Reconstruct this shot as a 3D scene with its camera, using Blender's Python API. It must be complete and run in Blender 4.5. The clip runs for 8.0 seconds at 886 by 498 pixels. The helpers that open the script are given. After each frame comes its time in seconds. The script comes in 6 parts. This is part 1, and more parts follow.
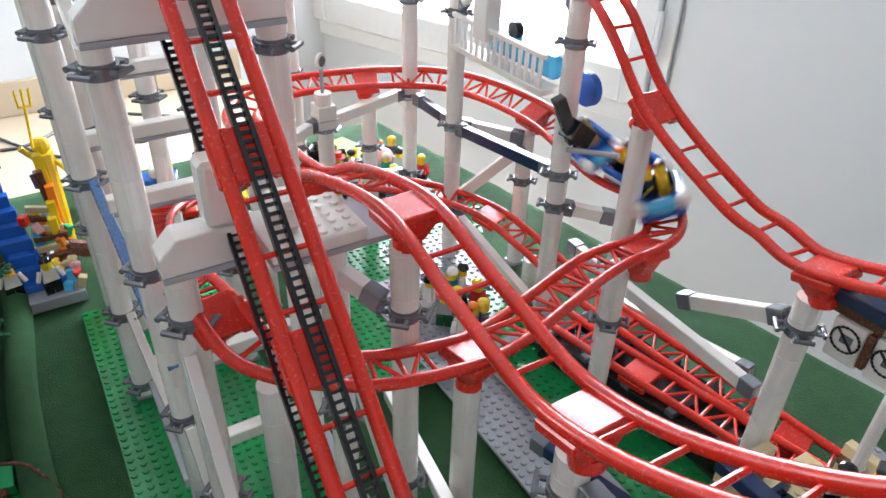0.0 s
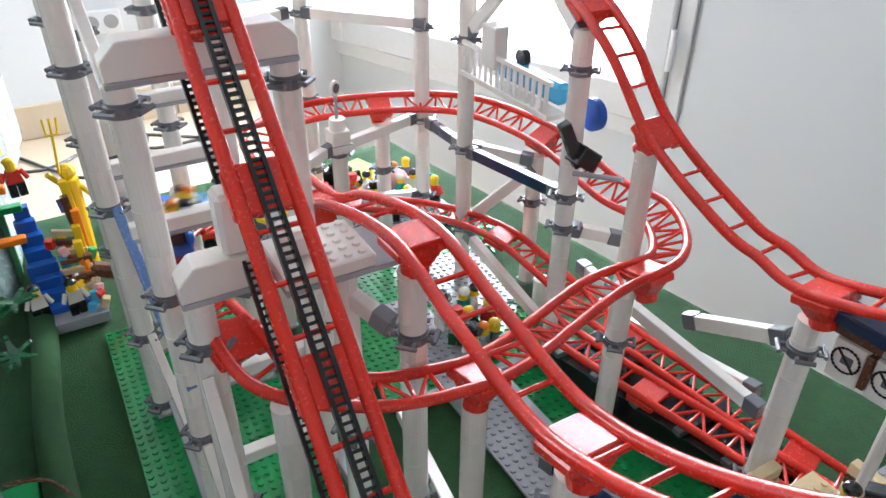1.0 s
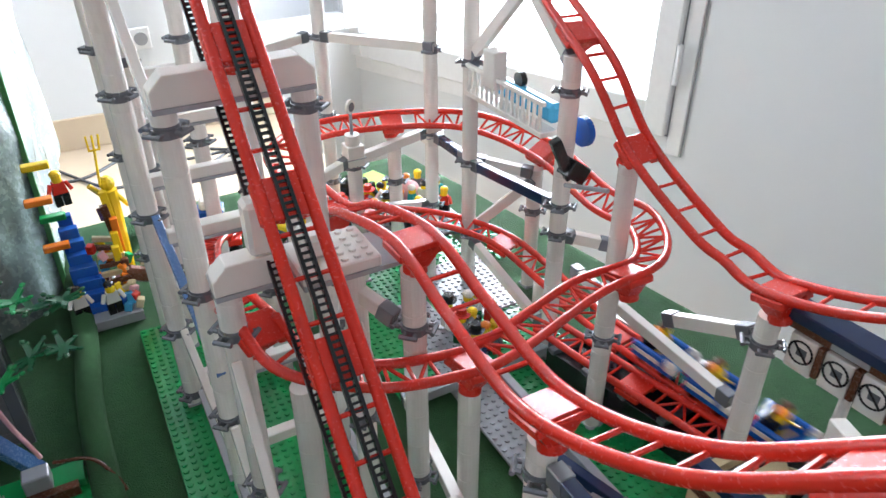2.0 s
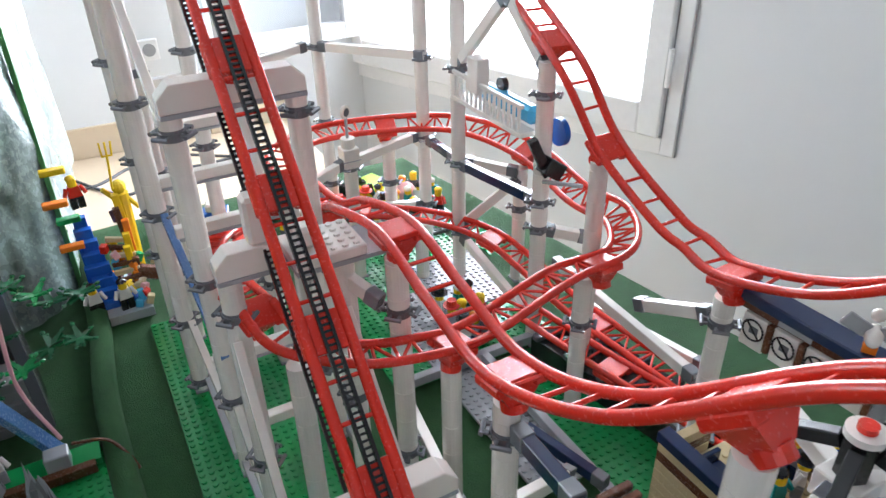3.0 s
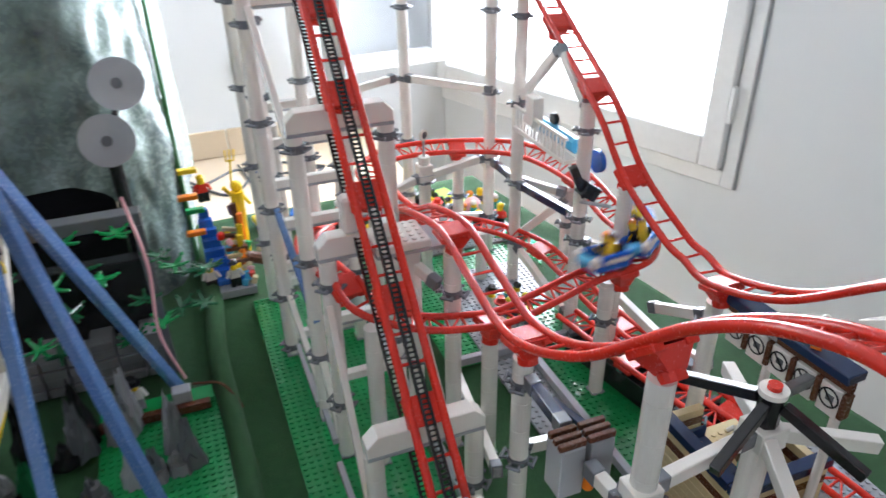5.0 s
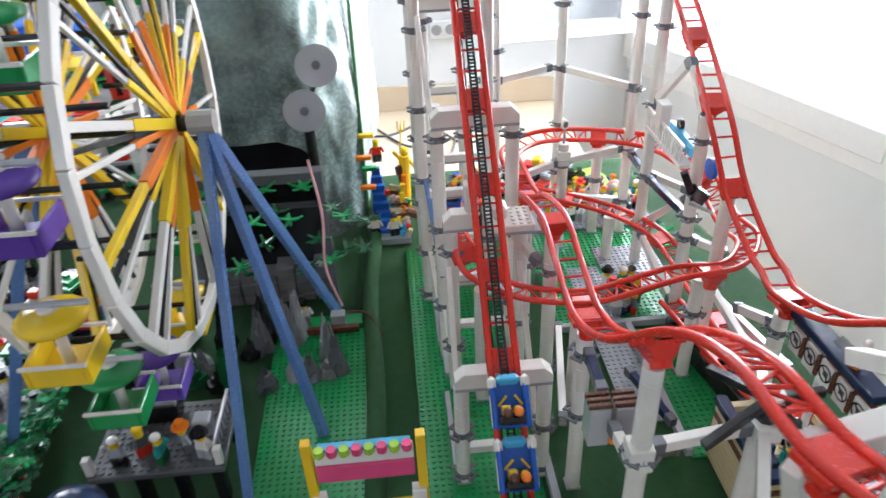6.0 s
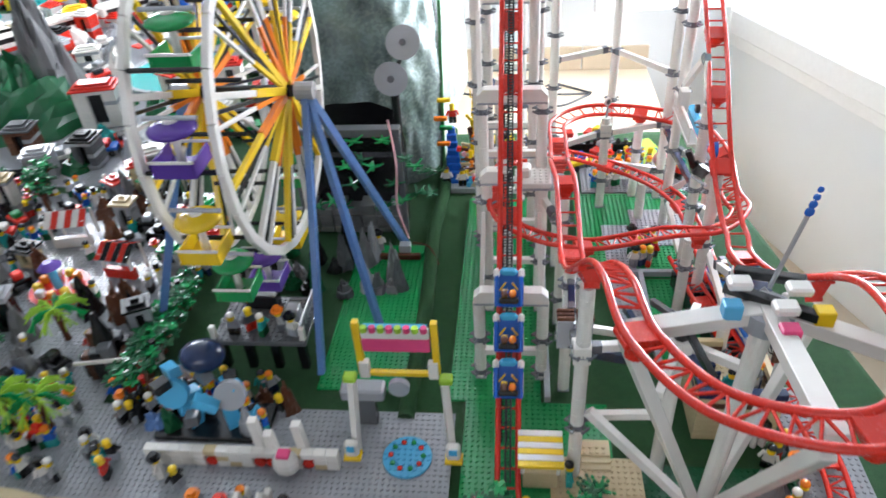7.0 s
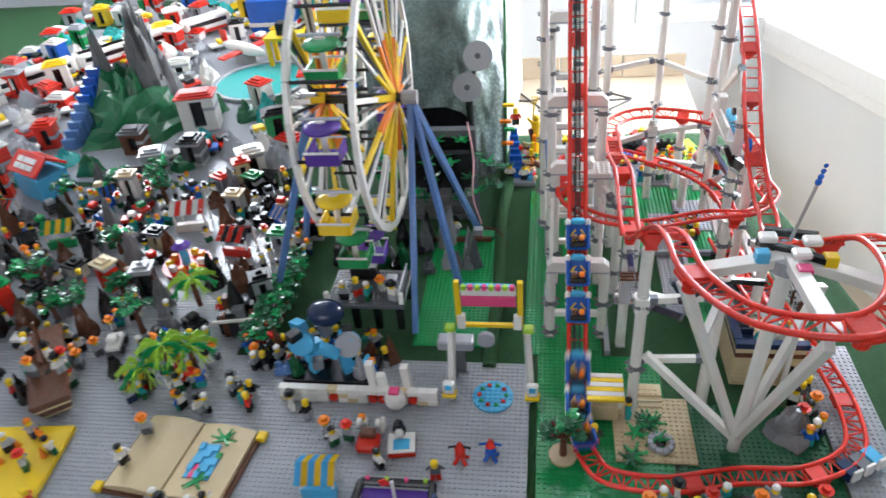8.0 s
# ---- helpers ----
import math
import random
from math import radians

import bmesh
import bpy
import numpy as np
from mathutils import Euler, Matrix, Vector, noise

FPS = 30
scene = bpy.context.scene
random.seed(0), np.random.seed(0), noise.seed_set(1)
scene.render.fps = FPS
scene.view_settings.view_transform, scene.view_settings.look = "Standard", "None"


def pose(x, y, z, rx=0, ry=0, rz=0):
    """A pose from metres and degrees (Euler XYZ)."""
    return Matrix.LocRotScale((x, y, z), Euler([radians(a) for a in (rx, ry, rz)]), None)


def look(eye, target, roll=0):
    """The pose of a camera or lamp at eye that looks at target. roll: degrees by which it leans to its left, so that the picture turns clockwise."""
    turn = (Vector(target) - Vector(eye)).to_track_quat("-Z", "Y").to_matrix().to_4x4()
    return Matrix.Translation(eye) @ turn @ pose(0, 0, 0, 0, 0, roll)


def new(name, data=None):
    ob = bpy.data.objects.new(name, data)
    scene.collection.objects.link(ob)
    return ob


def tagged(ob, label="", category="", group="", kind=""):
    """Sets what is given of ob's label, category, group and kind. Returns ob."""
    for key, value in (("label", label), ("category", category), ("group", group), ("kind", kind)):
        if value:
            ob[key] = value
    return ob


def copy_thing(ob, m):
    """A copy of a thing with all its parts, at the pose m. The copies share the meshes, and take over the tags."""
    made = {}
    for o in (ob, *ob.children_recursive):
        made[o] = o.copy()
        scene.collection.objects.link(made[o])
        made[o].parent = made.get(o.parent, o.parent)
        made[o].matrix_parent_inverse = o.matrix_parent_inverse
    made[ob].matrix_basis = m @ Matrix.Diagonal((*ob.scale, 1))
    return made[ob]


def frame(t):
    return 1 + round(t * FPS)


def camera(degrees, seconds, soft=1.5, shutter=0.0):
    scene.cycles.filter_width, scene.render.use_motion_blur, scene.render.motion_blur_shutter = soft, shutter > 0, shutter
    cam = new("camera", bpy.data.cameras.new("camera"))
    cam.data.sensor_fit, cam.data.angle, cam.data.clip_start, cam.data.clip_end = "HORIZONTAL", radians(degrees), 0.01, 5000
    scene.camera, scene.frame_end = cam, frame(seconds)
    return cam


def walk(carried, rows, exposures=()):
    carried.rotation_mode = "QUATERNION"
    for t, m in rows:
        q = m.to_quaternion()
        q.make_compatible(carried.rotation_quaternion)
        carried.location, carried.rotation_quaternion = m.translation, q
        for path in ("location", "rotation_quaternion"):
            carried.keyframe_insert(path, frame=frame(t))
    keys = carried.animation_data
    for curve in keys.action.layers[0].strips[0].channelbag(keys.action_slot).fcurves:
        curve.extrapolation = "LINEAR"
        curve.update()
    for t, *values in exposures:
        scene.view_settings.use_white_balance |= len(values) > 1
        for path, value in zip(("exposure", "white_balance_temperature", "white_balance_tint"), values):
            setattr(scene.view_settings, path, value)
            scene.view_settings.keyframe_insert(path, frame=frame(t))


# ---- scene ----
cam = camera(63.9, 8.0, 1.5, 0.5)
PATH = [
    (0, (0.011, -0.048, 0.435), (0.898, 1.36, -0.674), 1.8),
    (0.5, (0.011, -0.049, 0.439), (0.891, 1.377, -0.653), 1.6),
    (1, (0.012, -0.059, 0.448), (0.865, 1.396, -0.628), 0.5),
    (2.5, (-0.006, -0.136, 0.484), (0.796, 1.37, -0.56), -0.6),
    (3, (-0.006, -0.158, 0.489), (0.79, 1.355, -0.549), -1.4),
    (3.5, (-0.014, -0.183, 0.501), (0.77, 1.341, -0.531), -2.0),
    (4, (-0.02, -0.205, 0.514), (0.742, 1.337, -0.506), -2.1),
    (4.2, (-0.025, -0.217, 0.519), (0.729, 1.332, -0.497), -2.2),
    (5.3, (-0.049, -0.319, 0.572), (0.433, 1.343, -0.431), -1.6),
    (5.5, (-0.038, -0.34, 0.593), (0.314, 1.326, -0.457), -2.7),
    (6, (0.0, -0.411, 0.643), (0.104, 1.26, -0.452), -2.7),
    (6.5, (0.062, -0.495, 0.697), (-0.006, 1.15, -0.44), -4.2),
    (7, (0.094, -0.61, 0.758), (-0.114, 0.986, -0.43), -4.1),
    (7.5, (0.081, -0.7, 0.801), (-0.179, 0.883, -0.395), -4.8),
    (8, (0.036, -0.809, 0.848), (-0.252, 0.789, -0.32), -5.5),
]
walk(cam, [(t, look(eye, target, roll)) for t, eye, target, roll in PATH], [(0.0, -0.11), (2.5, -0.22), (4.2, -0.25), (5.5, -0.2), (6.6, 0.02), (8.0, 0.05)])

# ---- light ----
world = bpy.data.worlds.new("world")
scene.world = world
world.use_nodes = True
sky = world.node_tree.nodes.new("ShaderNodeTexSky")
sky.sky_type, sky.sun_disc = "NISHITA", False
sky.sun_elevation, sky.sun_rotation = radians(40), radians(60)
world.node_tree.links.new(sky.outputs[0], world.node_tree.nodes["Background"].inputs[0])
world.node_tree.nodes["Background"].inputs[1].default_value = 0.12


def area(name, x, y, z, aim, w, h, watts, colour):
    data = bpy.data.lights.new(name, "AREA")
    data.shape, data.size, data.size_y, data.energy, data.color = "RECTANGLE", w, h, watts, colour
    ob = new(name, data)
    ob.matrix_world = look((x, y, z), aim)
    return ob


area("window_daylight", 1.24, 1.622, 0.54, (0.122, 1.192, 0.44), 0.98, 1.28, 84, (0.86, 0.91, 1.0))
area("far_window_daylight", -1.3, 2.262, 1.05, (-0.75, 0.3, 0.1), 1.9, 0.9, 84, (0.86, 0.91, 1.0))
# added fill lamp at the rear wall; no window is known there
area("rear_fill_light", -0.4, -2.68, 0.9, (0.0, 0.3, 0.1), 2.2, 1.2, 24, (0.9, 0.92, 1.0))
scene.view_settings.exposure = 0.0

# ---- materials ----
S = 0.008


def mat(name, colour, rough=0.3, metal=0.0, vary=0.05, bump=0.02, scale=60.0, clear=0.0, trans=0.0, emit=0.0):
    m = bpy.data.materials.new(name)
    m.use_nodes = True
    nt = m.node_tree
    b = nt.nodes["Principled BSDF"]
    tex = nt.nodes.new("ShaderNodeTexCoord")
    n1 = nt.nodes.new("ShaderNodeTexNoise")
    n1.inputs["Scale"].default_value, n1.inputs["Detail"].default_value = scale, 6
    n2 = nt.nodes.new("ShaderNodeTexNoise")
    n2.inputs["Scale"].default_value, n2.inputs["Detail"].default_value = scale * 9, 3
    nt.links.new(tex.outputs["Object"], n1.inputs["Vector"])
    nt.links.new(tex.outputs["Object"], n2.inputs["Vector"])
    info = nt.nodes.new("ShaderNodeObjectInfo")
    mix = nt.nodes.new("ShaderNodeMix")
    mix.data_type = "RGBA"
    mix.inputs["A"].default_value = (*[c * (1 - vary) for c in colour], 1)
    mix.inputs["B"].default_value = (*[min(1, c * (1 + vary)) for c in colour], 1)
    add = nt.nodes.new("ShaderNodeMath")
    add.operation, add.use_clamp = "MULTIPLY_ADD", True
    nt.links.new(info.outputs["Random"], add.inputs[0])
    add.inputs[1].default_value = 0.4
    sub = nt.nodes.new("ShaderNodeMath")
    sub.operation = "SUBTRACT"
    nt.links.new(n1.outputs["Fac"], sub.inputs[0])
    sub.inputs[1].default_value = 0.2
    nt.links.new(sub.outputs[0], add.inputs[2])
    nt.links.new(add.outputs[0], mix.inputs["Factor"])
    nt.links.new(mix.outputs["Result"], b.inputs["Base Color"])
    r = nt.nodes.new("ShaderNodeMapRange")
    r.inputs["To Min"].default_value, r.inputs["To Max"].default_value = max(0.03, rough - 0.08), rough + 0.1
    nt.links.new(n2.outputs["Fac"], r.inputs["Value"])
    nt.links.new(r.outputs["Result"], b.inputs["Roughness"])
    b.inputs["Metallic"].default_value = metal
    b.inputs["Coat Weight"].default_value = clear
    b.inputs["Transmission Weight"].default_value = trans
    if bump:
        bp = nt.nodes.new("ShaderNodeBump")
        bp.inputs["Strength"].default_value, bp.inputs["Distance"].default_value = bump, 0.002
        nt.links.new(n2.outputs["Fac"], bp.inputs["Height"])
        nt.links.new(bp.outputs["Normal"], b.inputs["Normal"])
    if emit:
        b.inputs["Emission Color"].default_value = (*colour, 1)
        b.inputs["Emission Strength"].default_value = emit
    return m


WHITE = mat("white_plastic", (0.74, 0.71, 0.66), 0.22, clear=0.2)
RED = mat("red_plastic", (0.64, 0.026, 0.013), 0.24, bump=0.004, clear=0.1)
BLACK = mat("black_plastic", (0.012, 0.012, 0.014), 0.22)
GREY = mat("light_grey_plastic", (0.34, 0.35, 0.37), 0.2, clear=0.2)
DARKGREY = mat("dark_grey_plastic", (0.11, 0.115, 0.125), 0.22)
GREEN = mat("green_plastic", (0.008, 0.27, 0.07), 0.18, clear=0.2)
DARKGREEN = mat("dark_green_plastic", (0.01, 0.11, 0.04), 0.22)
LIME = mat("lime_plastic", (0.34, 0.58, 0.05), 0.2)
BLUE = mat("blue_plastic", (0.012, 0.1, 0.45), 0.18)
AZURE = mat("azure_plastic", (0.07, 0.4, 0.66), 0.2)
NAVY = mat("navy_plastic", (0.012, 0.025, 0.075), 0.18)
SANDBLUE = mat("blue_steel_plastic", (0.1, 0.2, 0.43), 0.25)
YELLOW = mat("yellow_plastic", (0.78, 0.52, 0.015), 0.2)
ORANGE = mat("orange_plastic", (0.78, 0.2, 0.015), 0.2)
TAN = mat("tan_plastic", (0.58, 0.46, 0.27), 0.24)
BROWN = mat("brown_plastic", (0.11, 0.04, 0.02), 0.25)
PURPLE = mat("purple_plastic", (0.1, 0.04, 0.3), 0.2)
PINK = mat("pink_plastic", (0.72, 0.07, 0.2), 0.2)
LIGHTPINK = mat("light_pink_plastic", (0.8, 0.42, 0.45), 0.25)
TEAL = mat("teal_plastic", (0.02, 0.32, 0.3), 0.22)
CHROME = mat("pearl_grey_plastic", (0.2, 0.21, 0.23), 0.2, metal=0.35)
PAINT = mat("white_wall_paint", (0.73, 0.755, 0.775), 0.7, vary=0.03, bump=0.06, scale=3)
FRAMEWHITE = mat("white_window_frame", (0.8, 0.81, 0.82), 0.35)
BEIGE = mat("beige_tile", (0.58, 0.47, 0.34), 0.35, vary=0.09, scale=7)
FLOORM = mat("floor_tile", (0.5, 0.42, 0.32), 0.4, vary=0.08, scale=5)
CARPET = mat("green_felt_carpet", (0.014, 0.068, 0.018), 0.95, vary=0.35, bump=0.9, scale=90)
# carpet green lightened: the light on the mountain's felt edge is in the colour
LIT_FELT = mat("lit_green_felt", (0.05, 0.2, 0.06), 0.9, vary=0.2, bump=0.5, scale=90)
GREYPLATE = mat("grey_baseplate_plastic", (0.33, 0.34, 0.36), 0.15, clear=0.2, vary=0.04)
GLASS = mat("window_glass", (0.95, 0.97, 1.0), 0.03, trans=1.0, bump=0)
OUTSIDE = mat("bright_outdoor_haze", (0.97, 0.98, 1.0), 1.0, emit=1.3, bump=0)
FOIL = mat("silver_green_foil", (0.42, 0.49, 0.475), 0.24, metal=0.25, vary=0.7, bump=0.5, scale=17)
FOILDARK = mat("darker_grey_green_drape", (0.2, 0.27, 0.25), 0.26, metal=0.15, vary=0.9, bump=0.5, scale=14)
ROCK = mat("grey_rock_plastic", (0.16, 0.16, 0.165), 0.4, vary=0.3, scale=25)

# ---- builders ----


def part(name, bm, material, parent=None, label=""):
    me = bpy.data.meshes.new(name)
    bm.to_mesh(me)
    bm.free()
    me.materials.append(material)
    ob = new(name, me)
    if parent:
        ob.parent = parent
    if label:
        ob["label"] = label
    return ob


def thing(name, label, category, m=None, group="", kind=""):
    ob = new(name)
    ob.empty_display_size = 0.01
    if m is not None:
        ob.matrix_world = m
    return tagged(ob, label, category, group, kind)


def box(bm, x0, y0, z0, x1, y1, z1, bevel=0.0, m=None):
    g = bmesh.ops.create_cube(bm, size=1)
    t = pose((x0 + x1) / 2, (y0 + y1) / 2, (z0 + z1) / 2) @ Matrix.Diagonal((x1 - x0, y1 - y0, z1 - z0, 1))
    bmesh.ops.transform(bm, matrix=(m @ t) if m is not None else t, verts=g["verts"])
    if bevel:
        edges = list({e for v in g["verts"] for e in v.link_edges})
        bmesh.ops.bevel(bm, geom=edges, offset=bevel, segments=1, affect="EDGES", profile=0.7)
    return bm


def cyl(bm, r, z0, z1, seg=16, m=None, r2=None, x=0, y=0):
    g = bmesh.ops.create_cone(bm, cap_ends=True, segments=seg, radius1=r, radius2=r if r2 is None else r2, depth=z1 - z0)
    t = pose(x, y, (z0 + z1) / 2)
    bmesh.ops.transform(bm, matrix=(m @ t) if m is not None else t, verts=g["verts"])
    return bm


def ball(bm, x, y, z, r, sx=1, sy=1, sz=1, u=10, v=7, m=None):
    g = bmesh.ops.create_uvsphere(bm, u_segments=u, v_segments=v, radius=r)
    t = pose(x, y, z) @ Matrix.Diagonal((sx, sy, sz, 1))
    bmesh.ops.transform(bm, matrix=(m @ t) if m is not None else t, verts=g["verts"])
    return bm


def between(a, b):
    """A pose whose z axis runs from a to b, and the length."""
    a, b = Vector(a), Vector(b)
    d = b - a
    return Matrix.Translation(a) @ d.to_track_quat("Z", "Y").to_matrix().to_4x4(), d.length


def rod(bm, a, b, r, seg=8):
    m, n = between(a, b)
    return cyl(bm, r, 0, n, seg, m)


def bar(bm, a, b, w, h):
    m, n = between(a, b)
    return box(bm, -w / 2, -h / 2, 0, w / 2, h / 2, n, 0.0006, m)


def smooth(ob):
    for p in ob.data.polygons:
        p.use_smooth = True
    return ob


def studs_mesh(name, places, r=0.0024, h=0.0017, seg=8):
    """Many studs in one mesh."""
    vs, fs = [], []
    ring = [(r * math.cos(2 * math.pi * k / seg), r * math.sin(2 * math.pi * k / seg)) for k in range(seg)]
    for x, y, z in places:
        o = len(vs)
        vs += [(x + c, y + s, z) for c, s in ring] + [(x + c, y + s, z + h) for c, s in ring]
        fs += [(o + k, o + (k + 1) % seg, o + seg + (k + 1) % seg, o + seg + k) for k in range(seg)]
        fs.append(tuple(range(o + seg, o + 2 * seg)))
    me = bpy.data.meshes.new(name)
    me.from_pydata(vs, [], fs)
    return me


def baseplate(name, x0, y0, nx, ny, z, material, label, thick=0.0032, seg=6):
    plate = thing(name, label, "baseplate", pose(x0, y0, z - thick), kind="")
    part("plate", box(bmesh.new(), 0, 0, 0, nx * S, ny * S, thick, 0.0004), material, plate)
    me = studs_mesh("studs", [((i + 0.5) * S, (j + 0.5) * S, thick) for i in range(nx) for j in range(ny)], seg=seg)
    me.materials.append(material)
    ob = new("studs", me)
    ob.parent = plate
    tagged(ob, kind="stuff")
    return plate


# ---- the tracks ----
def spline(points, step=0.004):
    """Evenly spaced places along a smooth curve through the points."""
    p = [Vector(q) for q in points]
    p = [p[0] * 2 - p[1]] + p + [p[-1] * 2 - p[-2]]
    raw = []
    for i in range(1, len(p) - 2):
        for k in range(24):
            t = k / 24
            a, b, c, d = p[i - 1], p[i], p[i + 1], p[i + 2]
            raw.append(0.5 * ((2 * b) + (c - a) * t + (2 * a - 5 * b + 4 * c - d) * t * t + (3 * b - a - 3 * c + d) * t ** 3))
    raw.append(p[-2])
    out, left = [raw[0]], step
    for a, b in zip(raw, raw[1:]):
        n = (b - a).length
        while n >= left:
            a = a + (b - a) * (left / n)
            n = (b - a).length
            out.append(a)
            left = step
        left -= n
    return out


def frames(line, banks=None):
    """Tangent, side and up at each place; banks: degrees of lean by share of the length."""
    out = []
    for i, q in enumerate(line):
        a, b = line[max(0, i - 1)], line[min(len(line) - 1, i + 1)]
        t = (b - a).normalized()
        side = t.cross(Vector((0, 0, 1))).normalized()
        if banks:
            f = i / (len(line) - 1)
            ang = np.interp(f, [k[0] for k in banks], [k[1] for k in banks])
            side = (Matrix.Rotation(radians(float(ang)), 3, t) @ side).normalized()
        up = side.cross(t).normalized()
        out.append((t, side, up))
    return out


def sweep(bm, line, fr, off_side, off_up, r, seg=8):
    rings = []
    for q, (t, s, u) in zip(line, fr):
        c = q + s * off_side + u * off_up
        rings.append([bm.verts.new(c + s * r * math.cos(2 * math.pi * k / seg) + u * r * math.sin(2 * math.pi * k / seg)) for k in range(seg)])
    for a, b in zip(rings, rings[1:]):
        for k in range(seg):
            bm.faces.new((a[k], a[(k + 1) % seg], b[(k + 1) % seg], b[k]))
    bm.faces.new(rings[0])
    bm.faces.new(rings[-1][::-1])
    return bm


GAUGE = 0.0125


def track(label, points, joints=(), banks=None, web=()):
    """A red coaster track: two tubes, rungs, and solid plates at its joints (shares of its length)."""
    line = spline(points)
    if banks:
        last = len(line) - 1
        banks = sorted((min(range(last + 1), key=lambda i: (line[i] - Vector(p)).length) / last, d) for p, d in banks)
    fr = frames(line, banks)
    th = thing("coaster_track", label, "coaster track", group="red coaster tracks")
    for s in (-1, 1):
        bm = bmesh.new()
        sweep(bm, line, fr, s * GAUGE, 0, 0.0035)
        smooth(part("rail", bm, RED, th))
    n = len(line)
    blocks = [min(range(n), key=lambda i: (line[i] - Vector(j)).length) if isinstance(j, tuple) else round(j * (n - 1)) for j in joints]
    k = 2
    turn = 1
    while k < n - 2:
        near = any(abs(k - b) < 4 for b in blocks)
        if not near:
            q, (t, s, u) = line[k], fr[k]
            bm = bmesh.new()
            rod(bm, q - s * GAUGE - u * 0.001, q + s * GAUGE - u * 0.001, 0.0014, 6)
            part("rung", bm, RED, th)
            if any(w0 <= k / n <= w1 for w0, w1 in web) and k + 4 < n and not any(abs(k + 2 - b) < 5 for b in blocks):
                q2, (t2, s2, u2) = line[k + 4], fr[k + 4]
                bm = bmesh.new()
                rod(bm, q - s * GAUGE * turn - u * 0.001, q2 + s2 * GAUGE * turn - u2 * 0.001, 0.0013, 6)
                part("brace", bm, RED, th)
                turn = -turn
        k += 4 if any(w0 <= k / n <= w1 for w0, w1 in web) else 6
    for b in blocks:
        q, (t, s, u) = line[b], fr[b]
        m = Matrix.Translation(q) @ Matrix((s, t, u)).transposed().to_4x4()
        bm = bmesh.new()
        box(bm, -GAUGE, -0.012, -0.0035, GAUGE, 0.012, 0.0006, 0.0006, m)
        box(bm, -GAUGE - 0.0035, -0.012, -0.008, -GAUGE + 0.005, 0.012, -0.002, 0.001, m)
        box(bm, GAUGE - 0.005, -0.012, -0.008, GAUGE + 0.0035, 0.012, -0.002, 0.001, m)
        if u.z > 0.5 and q.z > 0.15:
            # web that narrows from both rails down to the round seat on the column
            top = [bm.verts.new(m @ Vector(v)) for v in ((-0.0145, -0.010, -0.005), (0.0145, -0.010, -0.005), (0.0145, 0.010, -0.005), (-0.0145, 0.010, -0.005))]
            low = [bm.verts.new(m @ Vector(v)) for v in ((-0.0062, -0.006, -0.019), (0.0062, -0.006, -0.019), (0.0062, 0.006, -0.019), (-0.0062, 0.006, -0.019))]
            bm.faces.new(top)
            bm.faces.new(low[::-1])
            for e in range(4):
                f = (e + 1) % 4
                bm.faces.new((top[f], top[e], low[e], low[f]))
            cyl(bm, 0.0078, -0.024, -0.018, 14, m)
        part("joint_plate", bm, RED, th)
    return line, fr


def lift_z(y):
    return y + 0.085


LIFT = [(0.092, -0.150, 0.016), (0.085, -0.105, 0.016), (0.084, -0.070, 0.026), (0.084, -0.03, 0.055), (0.084, 0.05, lift_z(0.05)), (0.084, 0.2, lift_z(0.2)), (0.084, 0.36, lift_z(0.36)), (0.084, 0.50, lift_z(0.5))]
DROP = [(0.379, 0.973, 0.549), (0.380, 0.812, 0.533), (0.383, 0.671, 0.481), (0.389, 0.548, 0.418), (0.382, 0.422, 0.356), (0.369, 0.314, 0.308), (0.371, 0.258, 0.254), (0.371, 0.185, 0.220), (0.373, 0.156, 0.213), (0.370, 0.117, 0.211), (0.376, 0.044, 0.237)]
RING = [(0.374, -0.039, 0.302), (0.381, -0.140, 0.378), (0.359, -0.258, 0.412), (0.306, -0.323, 0.417), (0.230, -0.292, 0.397), (0.188, -0.217, 0.385), (0.177, -0.145, 0.383), (0.172, -0.078, 0.348), (0.160, 0.001, 0.278)]
VALLEY = [(0.159, 0.084, 0.237), (0.159, 0.157, 0.244), (0.158, 0.221, 0.257), (0.154, 0.297, 0.241), (0.158, 0.366, 0.208), (0.160, 0.450, 0.195), (0.166, 0.534, 0.186)]
BACK_LOOP = [(0.224, 0.594, 0.178), (0.316, 0.592, 0.174), (0.394, 0.548, 0.172), (0.423, 0.449, 0.169), (0.416, 0.345, 0.160), (0.418, 0.290, 0.162), (0.372, 0.233, 0.168), (0.303, 0.225, 0.168), (0.210, 0.199, 0.167), (0.163, 0.194, 0.173), (0.118, 0.202, 0.179), (0.077, 0.220, 0.193), (0.064, 0.251, 0.209)]
RUN = DROP + RING + VALLEY + BACK_LOOP
LOW_FAR = [(0.068, 0.256, 0.196), (0.062, 0.33, 0.18), (0.064, 0.44, 0.14), (0.085, 0.535, 0.112), (0.14, 0.585, 0.10), (0.218, 0.565, 0.095), (0.316, 0.508, 0.088), (0.368, 0.448, 0.078), (0.385, 0.385, 0.064), (0.392, 0.324, 0.052), (0.401, 0.253, 0.048)]
LOW_NEAR = [(0.412, 0.163, 0.046), (0.432, 0.09, 0.035), (0.460, 0.032, 0.02), (0.470, -0.058, 0.016), (0.452, -0.13, 0.016), (0.383, -0.172, 0.016), (0.295, -0.18, 0.016), (0.197, -0.2, 0.016), (0.12, -0.19, 0.016), (0.092, -0.150, 0.016)]
LOW = LOW_FAR + LOW_NEAR



